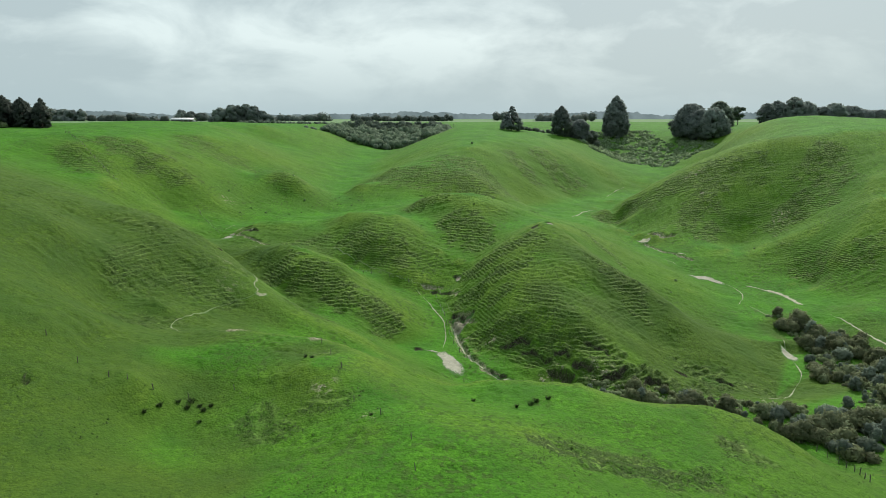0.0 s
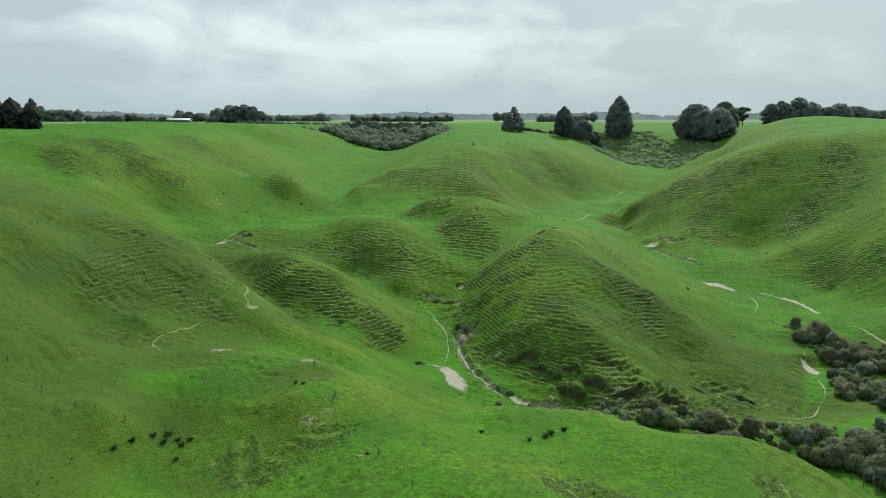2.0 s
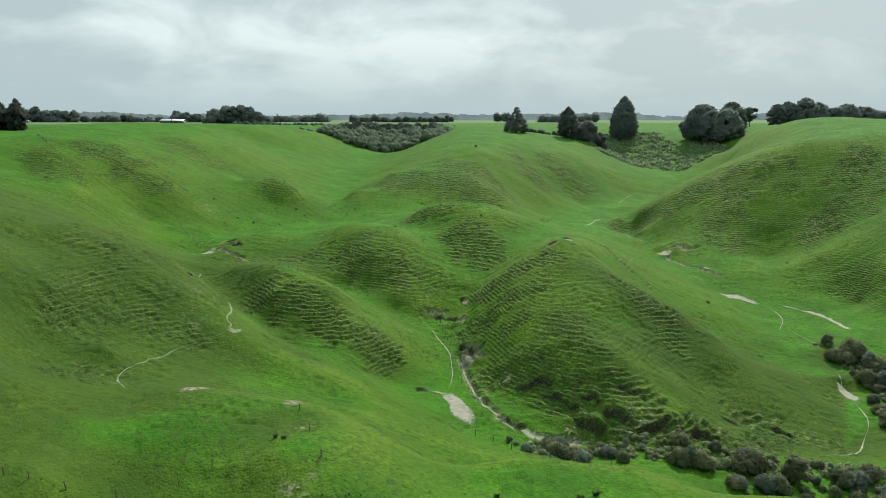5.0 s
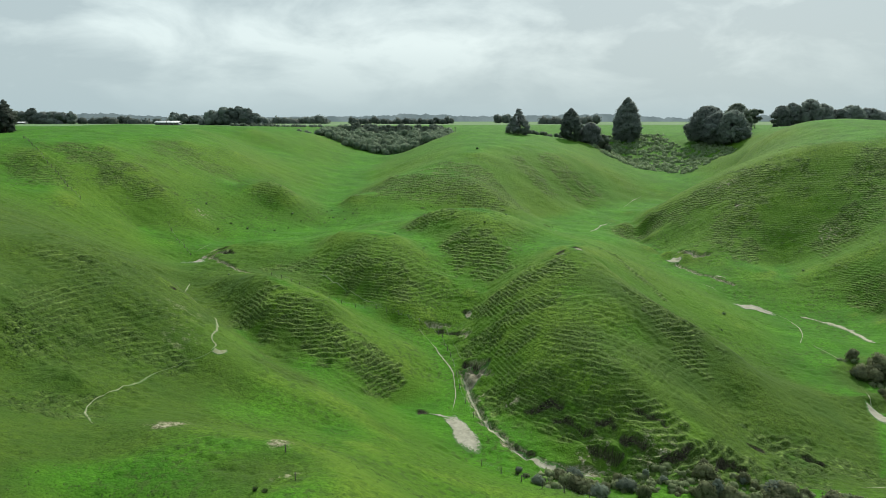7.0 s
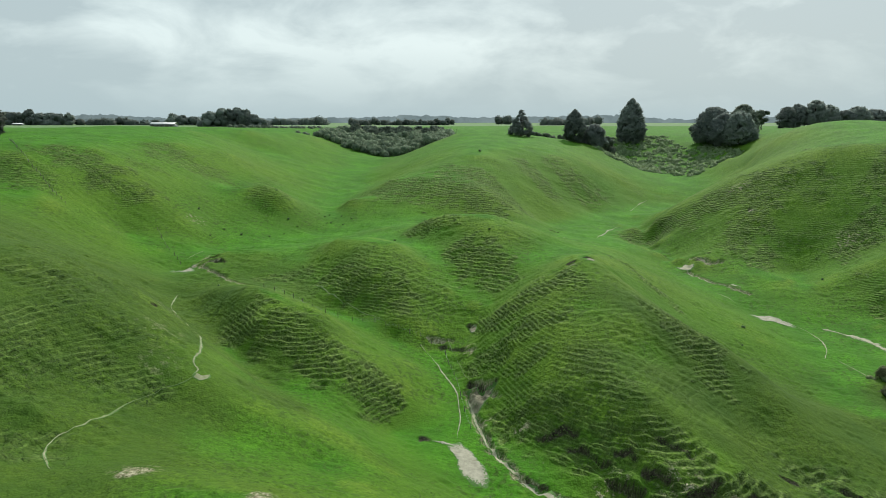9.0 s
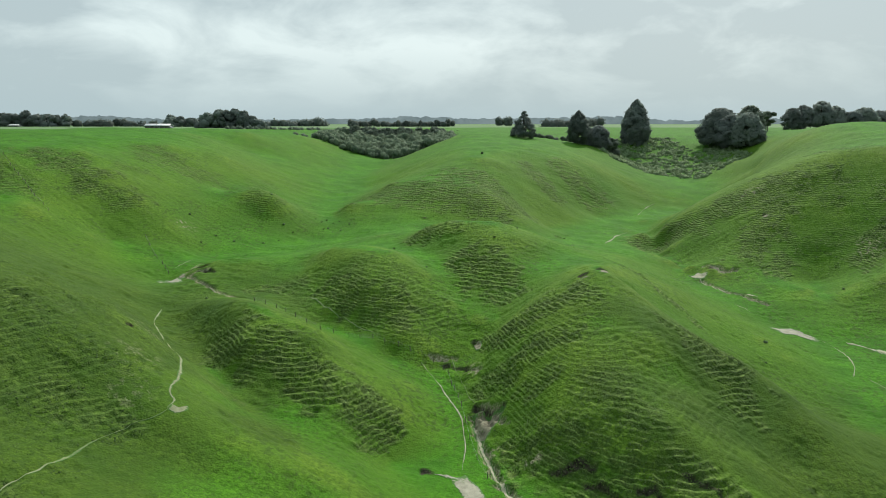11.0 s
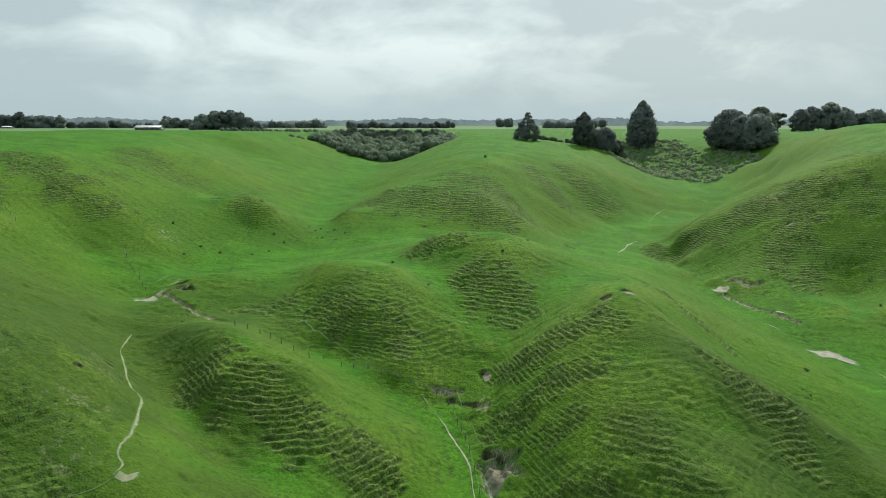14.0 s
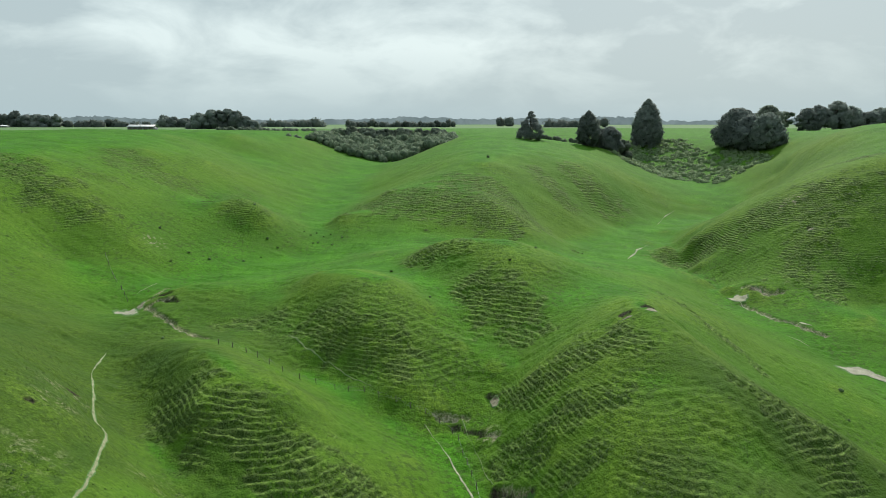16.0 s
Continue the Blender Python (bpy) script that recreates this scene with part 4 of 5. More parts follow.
def lay_patch(name, label, category, outline, mat, seed, lift=0.06, level=None, ragged=0.3, gap=0.35):
    """A bare or silted patch: rings from its outline to its middle, draped on the turf or lying level."""
    rng = np.random.default_rng(seed)
    closed = list(outline) + [outline[0]]
    ring = curve_through(closed, gap)[:-1]
    n = len(ring)
    mid = ring.mean(0)
    wob = np.convolve(rng.normal(0, 1, n), np.ones(5) / 3, "same")
    ring = mid + (ring - mid) * (1 + ragged * 0.2 * wob)[:, None]
    co = []
    rings = 8
    for k in range(rings):
        q = mid + (ring - mid) * (1 - k / rings) ** 0.9
        if level is None:
            z = on_grid(GRID_Z, q[:, 0], q[:, 1]) + (lift if k else -0.04)
        else:
            z = np.full(n, level) + (0.0 if k else -0.3)
        co.append(np.column_stack([q, z]))
    co = np.vstack(co)
    i = np.arange(n * rings).reshape(rings, n)
    j = np.roll(i, -1, 1)
    faces = np.stack([i[:-1], j[:-1], j[1:], i[1:]], -1).reshape(-1, 4)
    ob = new(name, mesh_of(name, co, faces, True))
    mark_edge(ob.data, np.repeat(np.clip(1 - np.arange(rings) / 3.0, 0, 1), n))
    cap = bmesh.new()
    cap.from_mesh(ob.data)
    cap.verts.ensure_lookup_table()
    cap.faces.new([cap.verts[k] for k in i[-1]])
    cap.normal_update()
    cap.to_mesh(ob.data)
    cap.free()
    ob.data.materials.append(mat)
    return tagged(ob, label, category, kind="structure")


# ---- bare ground: tracks, stream beds, slips and silt ----
lay_track("stock_track", "narrow pale dirt stock track winding over the hillside", "track",
          ((-68.6, 193.3), (-67.1, 187.1), (-65.5, 182.8), (-59.8, 172.8), (-52.6, 159.9), (-50.4, 157.9), (-48.4, 155.0), (-45.0, 147.0), (-42.6, 140.3), (-42.2, 137.7), (-41.5, 134.8), (-40.4, 133.5), (-40.7, 131.7)), 0.40, DUST, 11, 0.05, False)
lay_track("stock_track", "faint dirt stock track fading into the turf", "track",
          ((-40.3, 131.9), (-41.6, 130.1), (-44.4, 128.1), (-46.8, 124.0), (-47.9, 118.2), (-48.8, 114.2)), 0.22, FAINT, 111)
lay_track("stock_track", "pale hooked end of a dirt stock track", "track", ((-47.9, 118.2), (-48.8, 114.2), (-49.7, 111.7), (-49.2, 109.2), (-46.9, 106.0), (-44.6, 103.2)), 0.24, DUST, 113)
lay_patch("bare_patch", "trampled pale earth at the foot of a stock track", "bare patch", ((-40.6, 131.4), (-40.4, 132.5), (-39.3, 132.3), (-38.5, 133.4), (-38.2, 132.2), (-39.2, 131.2)), DUST, 112, 0.05)
lay_track("creek_track", "narrow bare stock track beside the creek fence", "track",
          ((-7.8, 179.8), (-5.0, 175.5), (-3.0, 171.0), (-1.5, 167.0), (-0.3, 163.9), (0.4, 160.9), (0.6, 156.1), (0.4, 151.4), (0.1, 147.4)), 0.5, SAND, 12)
lay_track("creek_track", "narrow bare stock track beside the creek fence", "track", ((-1.4, 181.7), (0.4, 174.7), (2.0, 167.7), (3.2, 164.5)), 0.3, FAINT, 13)
lay_track("stream_bed", "silty bed of a small eroded creek", "stream bed",
          ((2.6, 160.6), (2.9, 157.9), (3.7, 153.7), (4.9, 148.5), (5.8, 144.4), (6.9, 140.9), (7.9, 139.1), (9.1, 136.8), (10.0, 135.4)), 0.75, SAND, 14, 0.10, False)
lay_track("stream_bed", "silty bed of a small eroded creek", "stream bed",
          ((10.1, 134.4), (12.4, 131.8), (15.3, 130.2), (18.6, 129.2), (23.2, 128.2)), 1.7, SOIL, 15, 0.12, False)
lay_patch("slip", "raw clay slip at the head of the creek", "slip", ((2.4, 162.8), (4.0, 163.4), (5.7, 162.2), (8.4, 160.6), (8.0, 159.6), (6.2, 157.6), (4.3, 155.6), (3.2, 155.8), (2.3, 159.2)), CLAY, 16, 0.10)
lay_patch("silt_pan", "pale dried silt pan in a green hollow", "silt pan",
          ((-2.0, 145.0), (-0.5, 146.2), (0.4, 146.6), (1.5, 144.1), (2.6, 142.2), (3.9, 138.8), (4.9, 135.8), (5.1, 132.7), (3.5, 131.7), (1.0, 133.2), (-0.1, 136.2), (-0.4, 140.0), (-1.6, 142.8)), SOIL, 17, 0.10)
lay_track("stream_bed", "thin silt wash above the dried pan", "stream bed", ((-4.6, 145.4), (-3.2, 145.0), (-1.6, 144.6), (0.0, 144.2)), 0.9, SOIL, 117, 0.08, False)
lay_patch("slip", "small raw clay slip in the turf", "slip", ((3.6, 185.2), (4.8, 185.4), (5.4, 184.2), (4.9, 182.6), (4.0, 182.4)), CLAY, 18, 0.12)
lay_patch("silt_pan", "small pale silt fan below a washed-out gully", "silt pan", ((-84.6, 226.3), (-83.0, 229.0), (-80.2, 227.3), (-76.0, 221.0), (-72.0, 213.8), (-74.0, 212.8), (-79.1, 218.6)), SOIL, 20, 0.12)
lay_patch("slip", "raw clay head of a washed-out gully", "slip", ((-79.5, 230.6), (-78.0, 230.5), (-72.9, 218.4), (-74.4, 217.8)), CLAY, 21, 0.10)
lay_track("stream_bed", "pale trickle of silt along the valley floor", "stream bed", ((84.6, 266.0), (85.3, 262.9), (86.7, 255.6), (89.1, 249.1)), 0.8, SAND, 22, 0.10)
lay_patch("slip", "pale silt beside the valley stream", "slip", ((83.2, 268.6), (85.0, 268.0), (86.8, 269.0), (87.3, 265.6), (89.0, 265.4), (87.0, 263.0), (85.0, 263.4), (84.2, 265.2)), SAND, 23, 0.12)
lay_track("stream_bed", "broken silty stream bed in the valley", "stream bed", ((89.6, 245.4), (91.7, 240.0), (94.6, 235.3)), 0.8, SAND, 24, 0.10)
lay_track("stream_bed", "broken silty stream bed in the valley", "stream bed", ((90.3, 270.8), (92.6, 267.1), (94.3, 262.4), (97.0, 263.0)), 0.8, CLAY, 25, 0.08)
lay_patch("silt_pan", "pale silt spread on the valley floor", "silt pan", ((87.8, 221.4), (90.4, 220.8), (94.7, 222.3), (97.4, 219.0), (99.6, 215.4), (97.0, 214.6), (93.6, 216.8), (89.3, 216.3)), SOIL, 26, 0.14)
lay_track("valley_track", "thin bare stock track on the valley floor", "track", ((99.0, 215.9), (101.0, 212.7), (100.3, 205.7), (97.1, 197.5), (92.4, 190.1)), 0.5, SAND, 27)
lay_track("valley_track", "thin bare stock track on the valley floor", "track", ((95.2, 189.7), (96.0, 181.0), (94.5, 172.0), (92.0, 163.0)), 0.35, FAINT, 28)
lay_track("farm_track", "broad pale sandy farm track", "track", ((106.3, 215.0), (109.4, 213.0), (112.1, 209.3), (114.3, 205.2), (114.6, 199.4), (113.6, 192.7)), 2.0, SAND, 29, 0.12, False)
lay_track("valley_track", "thin bare stock track past the thicket", "track",
          ((91.5, 162.1), (89.5, 155.2), (87.4, 146.7), (84.7, 140.4), (79.0, 133.1), (73.3, 127.2), (66.0, 124.5)), 0.3, SAND, 30)
lay_patch("silt_pan", "small pale patch of silt beside the thicket", "silt pan", ((89.4, 159.4), (91.2, 157.4), (90.8, 151.8), (88.4, 150.6), (87.8, 154.6)), SOIL, 31, 0.12)
lay_track("farm_track", "pale sandy track across the flat", "track", ((114.9, 179.6), (115.2, 171.5), (116.4, 157.0), (118.0, 144.0)), 0.7, SAND, 32)
lay_track("stock_track", "pale track up the head of the valley", "track", ((97.6, 375.5), (106.5, 392.3), (116.0, 405.4)), 0.5, SAND, 33, 0.15)
lay_track("stock_track", "pale track over the saddle", "track", ((61.8, 300.0), (63.4, 304.0), (67.9, 313.3), (74.5, 326.1), (80.0, 334.0)), 0.9, SAND, 34, 0.12)


lay_patch("slip", "small raw scar under a turf edge on the crest", "slip", ((26.2, 184.4), (27.6, 185.2), (28.4, 184.4), (27.2, 183.8)), CLAY, 141, 0.05)
lay_patch("slip", "small raw scar under a turf edge on the crest", "slip", ((30.4, 185.0), (31.6, 186.0), (33.0, 185.2), (31.8, 184.4)), CLAY, 142, 0.05)
lay_patch("slip", "small raw scar on the trodden hillside", "slip", ((116.2, 286.0), (117.2, 286.6), (118.6, 286.0), (118.2, 285.2), (117.0, 284.8)), CLAY, 143, 0.06)
lay_track("stock_track", "short bare streak on the hillside", "track", ((-83.2, 236.2), (-82.0, 239.0), (-81.3, 244.8)), 0.4, SAND, 37)
lay_track("stream_bed", "thin pale trickle of silt in the turf", "stream bed", ((91.9, 245.1), (93.5, 243.5), (94.8, 241.4)), 0.6, SAND, 38)
lay_track("stream_bed", "thin pale trickle of silt in the turf", "stream bed", ((84.7, 235.7), (86.7, 233.5), (87.8, 230.6)), 0.4, SAND, 39)


lay_track("stream_bed", "raw clay bed of a washed-out gully", "stream bed", ((-72.7, 217.5), (-67.2, 211.4), (-63.5, 208.1), (-59.1, 203.8), (-55.4, 200.7), (-51.4, 197.5)), 0.35, CLAY, 35, 0.06)
lay_track("stock_track", "faint trodden path below a grassy mound", "track", ((-36.4, 203.2), (-31.9, 198.4), (-28.0, 195.3), (-21.9, 190.6), (-16.7, 185.7)), 0.4, FAINT, 36)


# ---- tussocks and rank grass between the stock tracks ----
def sow(name, label, count, area, size, want, mat, seed, sides=5, tall=0.85):
    """Small rounded tufts scattered on the turf, more where want() is high."""
    rng = np.random.default_rng(seed)
    (x0, y0), (x1, y1) = area
    v = rng.uniform(math.log(y0 + 60), math.log(y1 + 60), count * 40)
    y = np.exp(v) - 60
    x = rng.uniform(-0.60, 0.60, count * 40) * (y + 60)
    ok = (x > x0) & (x < x1)
    x, y = x[ok], y[ok]
    keep = np.where(rng.random(len(x)) < want(x, y))[0][:count]
    x, y = x[keep], y[keep]
    z = on_grid(GRID_Z, x, y)
    n = len(x)
    s = size * rng.uniform(0.5, 1.0, n) ** 1.5 * 1.5
    turn = rng.uniform(0, 6.283, n)
    ring = []
    for k in range(sides):
        t = turn + 6.283 * k / sides
        r = s * rng.uniform(0.6, 1.25, n)
        ring.append(np.stack([x + r * np.cos(t), y + r * np.sin(t), z - 0.08 - 0.1 * s], -1))
    top = np.stack([x + 0.4 * s * rng.normal(size=n), y + 0.4 * s * rng.normal(size=n), z + tall * s * rng.uniform(0.6, 1.2, n)], -1)
    co = np.stack(ring + [top], 1).reshape(-1, 3)
    first = (np.arange(n) * (sides + 1))[:, None]
    k = np.arange(sides)[None]
    faces = np.stack([first + k, first + (k + 1) % sides, np.repeat(first + sides, sides, 1)], -1).reshape(-1, 3)
    me = mesh_of(name, co, faces, True)
    me.materials.append(mat)
    return tagged(new(name, me), label, "grass", kind="stuff")


def on_risers(x, y):
    w, p = on_grid(GRID_WORN, x, y), on_grid(GRID_PART, x, y)
    return w ** 1.3 * np.where((p > 0.22) & (p < 0.97), 1.0, 0.15) * smooth(-1.4, 0.5, patchy(x * 2.1 + 70, y * 2.1))


def in_pasture(x, y):
    return (0.15 + 0.6 * smooth(0.2, 1.4, swell(x, y))) * (1 - 0.8 * on_grid(GRID_WORN, x, y))


sow("tussock_grass", "dark rank tussocks between stock tracks on steep faces", 30000, ((-90, 60), (110, 235)), 0.16, on_risers, TUSSOCK, 51, 6, 0.62)
sow("pasture_tufts", "short uneven tufts in green pasture", 26000, ((-110, 44), (130, 250)), 0.13, in_pasture, TUSSOCK, 52)
sow("tussock_grass", "dark rank tussocks between stock tracks on far faces", 12000, ((-170, 235), (200, 390)), 0.28, on_risers, TUSSOCK, 53, 5, 0.6)
# ---- scrub along the creek ----
def thicket():
    kinds = [
        grow_shrub("manuka_bush", "grey-brown rounded scrub bush beside the creek", 99.0, 170.0, 4.2, 5.2, 0.5, MANUKA, 61, 11, "bushes along the creek"),
        grow_shrub("manuka_bush", "grey-brown rounded scrub bush beside the creek", 103.5, 167.0, 3.6, 4.8, 0.5, MANUKA, 62, 9, "bushes along the creek"),
        grow_shrub("manuka_bush", "grey-brown rounded scrub bush beside the creek", 101.0, 163.0, 4.6, 4.6, 0.5, MANUKA, 63, 12, "bushes along the creek"),
        grow_shrub("flax_bush", "pale green leafy shrub among darker scrub", 107.0, 158.0, 3.0, 4.4, 0.50, PALE_SHRUB, 64, 8, "bushes along the creek"),
        grow_shrub("broadleaf_bush", "dark green leafy bush beside the creek", 106.0, 163.0, 4.0, 4.2, 0.45, BROADLEAF, 65, 9, "bushes along the creek"),
        grow_shrub("tall_shrub", "tall narrow dark shrub beside the creek", 104.0, 155.0, 5.2, 3.0, 0.5, BROADLEAF, 67, 12, "bushes along the creek"),
        grow_shrub("pale_shrub", "small pale olive shrub at the scrub's edge", 96.5, 158.0, 1.9, 2.6, 0.34, PALE_SHRUB, 68, 7, "bushes along the creek"),
    ]
    rng = np.random.default_rng(66)

    def fill(line, wide, gap, scale, odds):
        for x, y in curve_through(line, gap):
            for k in range(max(1, round(wide / 2.6))):
                px, py = x + rng.uniform(-0.5, 0.5) * wide, y + rng.normal(0, 1.2)
                i = rng.choice(7, p=odds)
                stand(kinds[i], px, py, rng.uniform(0, 360), scale * rng.choice((0.4, 0.6, 0.8, 1.0, 1.3)), sink=0.3)

    dark, mixed = (0.28, 0.22, 0.20, 0.08, 0.08, 0.08, 0.06), (0.17, 0.15, 0.12, 0.18, 0.12, 0.12, 0.14)
    fill(((97.5, 172.0), (99.5, 163.0), (100.0, 154.0)), 9.0, 2.5, 1.0, dark)
    fill(((108.0, 166.0), (110.0, 156.0), (108.0, 146.0)), 9.0, 2.7, 1.0, dark)
    fill(((97.0, 150.0), (94.0, 142.0), (92.0, 133.0), (93.0, 124.0)), 11.0, 2.7, 1.0, mixed)
    fill(((104.0, 142.0), (102.0, 132.0), (101.0, 122.0)), 10.0, 2.8, 1.0, mixed)
    fill(((88.0, 120.0), (84.0, 112.0), (82.0, 104.0)), 12.0, 2.7, 0.95, mixed)
    fill(((96.0, 112.0), (94.0, 103.0)), 10.0, 3.0, 1.0, mixed)
    fill(((12.0, 124.5), (22.0, 123.0), (32.0, 120.6), (42.0, 117.8), (52.0, 118.6), (62.0, 118.4), (70.0, 113.5)), 3.6, 1.9, 0.72, mixed)
    fill(((18.0, 126.2), (26.0, 125.8), (34.0, 124.8), (43.0, 123.6), (54.0, 122.4)), 2.6, 1.7, 0.6, dark)
    fill(((40.0, 119.0), (48.0, 117.5), (56.0, 115.5), (64.0, 112.5), (72.0, 108.0), (78.0, 103.0)), 6.5, 1.8, 0.9, mixed)
    fill(((44.0, 113.0), (54.0, 111.0), (64.0, 107.0), (72.0, 101.0)), 5.0, 2.7, 0.8, mixed)
    fill(((70.0, 115.0), (76.0, 113.0), (82.0, 110.0)), 5.0, 2.5, 0.7, mixed)
    fill(((63.9, 109.2), (66.8, 107.0), (69.0, 103.8), (70.4, 99.9), (71.3, 95.7)), 4.0, 1.9, 0.85, mixed)
    fill(((74.2, 112.5), (75.8, 108.5), (76.4, 103.3)), 5.0, 2.2, 0.95, mixed)
    for x, y, s in ((98.0, 177.0, 0.85), (27.5, 124.0, 0.42), (33.5, 123.6, 0.40), (14.0, 124.6, 0.28), (10.6, 126.8, 0.35), (46.0, 123.0, 0.5), (90.5, 135.0, 0.7)):
        stand(kinds[4 if s < 0.6 else 2], x, y, rng.uniform(0, 360), s)


thicket()


def lone_shrubs():
    source = grow_shrub("small_shrub", "small dark shrub alone in the pasture", 75.0, 197.5, 1.0, 1.4, 0.20, GORSE, 71, 7, "lone shrubs in the pasture")
    rng = np.random.default_rng(72)
    for x, y, s in LONE:
        stand(source, x, y, rng.uniform(0, 360), s, sink=0.08)


LONE = ((69.5, 186.1, 0.5), (18.5, 233.1, 0.7), (-63.5, 289.3, 0.9), (-48.0, 296.5, 0.8), (-43.0, 294.7, 0.8), (-40.2, 300.7, 0.7), (-76.1, 269.1, 0.8), (-66.6, 272.1, 0.7),
        (17.5, 384.9, 1.4), (-7.4, 212.6, 0.5), (-59.8, 198.1, 0.6), (96.8, 175.0, 1.3), (-94.0, 277.0, 0.8), (122.0, 243.0, 0.8), (-71.0, 302.0, 0.8),
        (-4.5, 268.0, 0.5), (24.0, 77.4, 0.25), (-8.0, 72.0, 0.25), (36.0, 240.0, 0.6))
lone_shrubs()


def rush_clump(x, y, height, seed, label):
    rng = np.random.default_rng(seed)
    clump = base_at("rush_clump", x, y, turf(x, y) - 0.05)
    pieces = []
    for k in range(46):
        t, out = rng.uniform(0, 6.283), rng.uniform(0.1, 0.9)
        q = np.array((math.cos(t), math.sin(t), 0))
        h = height * rng.uniform(0.6, 1.05)
        pieces.append(tube((q * out * 0.5 * height, q * out * 0.7 * height + (0, 0, h * 0.6), q * out * 1.3 * height + (0, 0, h)), (0.045, 0.035, 0.006), 3))
    part("tuft", joined("tuft", pieces, False), RUSH, clump)
    return tagged(clump, label, "rushes", "rush clumps in the pasture")


for k, (x, y, h) in enumerate(((-36.7, 76.1, 1.1), (-37.7, 73.9, 0.8), (-35.1, 78.0, 0.9), (-33.7, 78.8, 1.3), (-33.7, 77.4, 1.0), (-32.3, 78.1, 0.8), (-31.5, 77.2, 1.0),
                               (-30.9, 78.2, 0.8), (-31.2, 74.7, 0.7), (12.1, 80.5, 1.2), (12.9, 81.4, 1.1), (10.0, 79.5, 0.7), (14.7, 82.2, 0.9), (4.3, 82.6, 0.7), (-19.6, 85.2, 0.7),
                               (-18.6, 84.8, 0.6), (-8.6, 69.9, 0.5), (10.2, 125.4, 1.1))):
    rush_clump(x, y, h * 0.62, 80 + k, "dark clump of rushes standing in short grass")

for k, (x, y, h) in enumerate(((-54.2, 303.6, 0.8), (-51.5, 301.5, 1.0), (-50.2, 305.5, 1.1), (-47.0, 302.1, 0.8), (-44.9, 304.3, 1.0), (-59.5, 286.2, 1.1), (-62.6, 277.2, 0.8), (10.9, 222.0, 1.0), (-17.5, 234.5, 1.1), (-49.6, 295.6, 0.8), (-84.4, 260.9, 1.0), (-82.5, 269.8, 1.1), (-6.8, 304.5, 0.8), (45.3, 299.9, 1.0))):
    rush_clump(x, y, h * 0.5, 300 + k, "small dark clump of rushes in the saddle")


# ---- fences ----
def fence(name, label, line, wires=4, step=0.0, tall=1.0):
    """Timber posts with wires strung between them."""
    posts = []
    for a, b in zip(line[:-1], line[1:]):
        n = max(1, round(math.dist(a, b) / step)) if step else 1
        posts += [(a[0] + (b[0] - a[0]) * k / n, a[1] + (b[1] - a[1]) * k / n) for k in range(n)]
    posts.append(line[-1])
    x0, y0 = posts[0]
    base = base_at(name, x0, y0, turf(x0, y0))
    rng = np.random.default_rng(len(posts))
    tops = []
    for x, y in posts:
        z = turf(x, y)
        r, h = rng.uniform(0.06, 0.085) * tall, rng.uniform(1.05, 1.25) * tall
        lean = rng.normal(0, 0.04, 2)
        c, f = tube(((0, 0, -0.3), (lean[0] * 0.5, lean[1] * 0.5, h * 0.5), (lean[0], lean[1], h - 0.03), (lean[0], lean[1], h)), (r, r, r, r * 0.6), 7)
        c = np.vstack([c, (lean[0], lean[1], h)])
        me = mesh_of("post", c + (x - x0, y - y0, z - turf(x0, y0)), f)
        part("post", me, TIMBER, base)
        tops.append((x - x0, y - y0, z - turf(x0, y0)))
    for k in range(wires):
        up = (0.25 + 0.25 * k) * tall
        line_up = []
        for a, b in zip(tops[:-1], tops[1:]):
            line_up += [np.array(a) + (0, 0, up), (np.array(a) + b) / 2 + (0, 0, up - 0.02)]
        line_up.append(np.array(tops[-1]) + (0, 0, up))
        part("wire", mesh_of("wire", *tube(line_up, [0.004] * len(line_up), 3)), WIRE, base)
    return tagged(base, label, "fence")


fence("fence", "weathered post and wire fence along the spur",
      ((-46.1, 190.7), (-43.8, 191.4), (-41.3, 191.3), (-39.1, 190.7), (-36.7, 189.8), (-34.1, 189.0), (-30.9, 188.5), (-27.9, 188.4), (-24.2, 186.9), (-21.7, 186.3),
       (-18.7, 185.6), (-16.0, 184.3), (-12.9, 183.6), (-10.3, 182.5), (-7.7, 181.5), (-5.2, 180.7), (-3.0, 179.2)))
fence("fence", "weathered post and wire fence beside the creek", ((-3.0, 179.2), (-2.0, 176.9), (-1.4, 173.2), (-0.8, 171.0), (-0.2, 168.1), (0.4, 165.4), (1.0, 161.0), (1.6, 156.0), (2.6, 150.5), (4.0, 145.0)))
fence("fence", "old leaning timber fence posts crossing the pasture", ((-54.0, 82.0), (-43.3, 76.9), (-40.8, 76.7), (-38.1, 77.8), (-34.4, 79.7), (-28.6, 81.1)), 0, 5.5, 0.72)
fence("fence", "old leaning timber fence posts running down the knoll", ((-19.1, 94.7), (-11.2, 74.1), (-7.3, 69.1), (-3.4, 62.6), (-2.7, 56.6)), 0, 7.0, 0.75)
fence("fence", "weathered post and wire fence down the long slope", ((-168.9, 287.9), (-155.7, 272.3), (-146.1, 262.6), (-138.7, 256.5), (-130.8, 249.2), (-123.3, 243.1)), 4, 3.0)
fence("fence", "weathered post and wire fence down to the washed-out gully", ((-99.5, 254.0), (-96.7, 249.9), (-93.8, 245.7), (-90.7, 241.4), (-87.4, 237.5), (-83.4, 232.0)), 4, 3.5)
fence("fence", "weathered post and wire fence below the scrub", ((64.6, 104.8), (65.5, 101.4), (66.4, 96.7), (66.1, 92.2), (63.5, 85.1)), 4, 3.0)
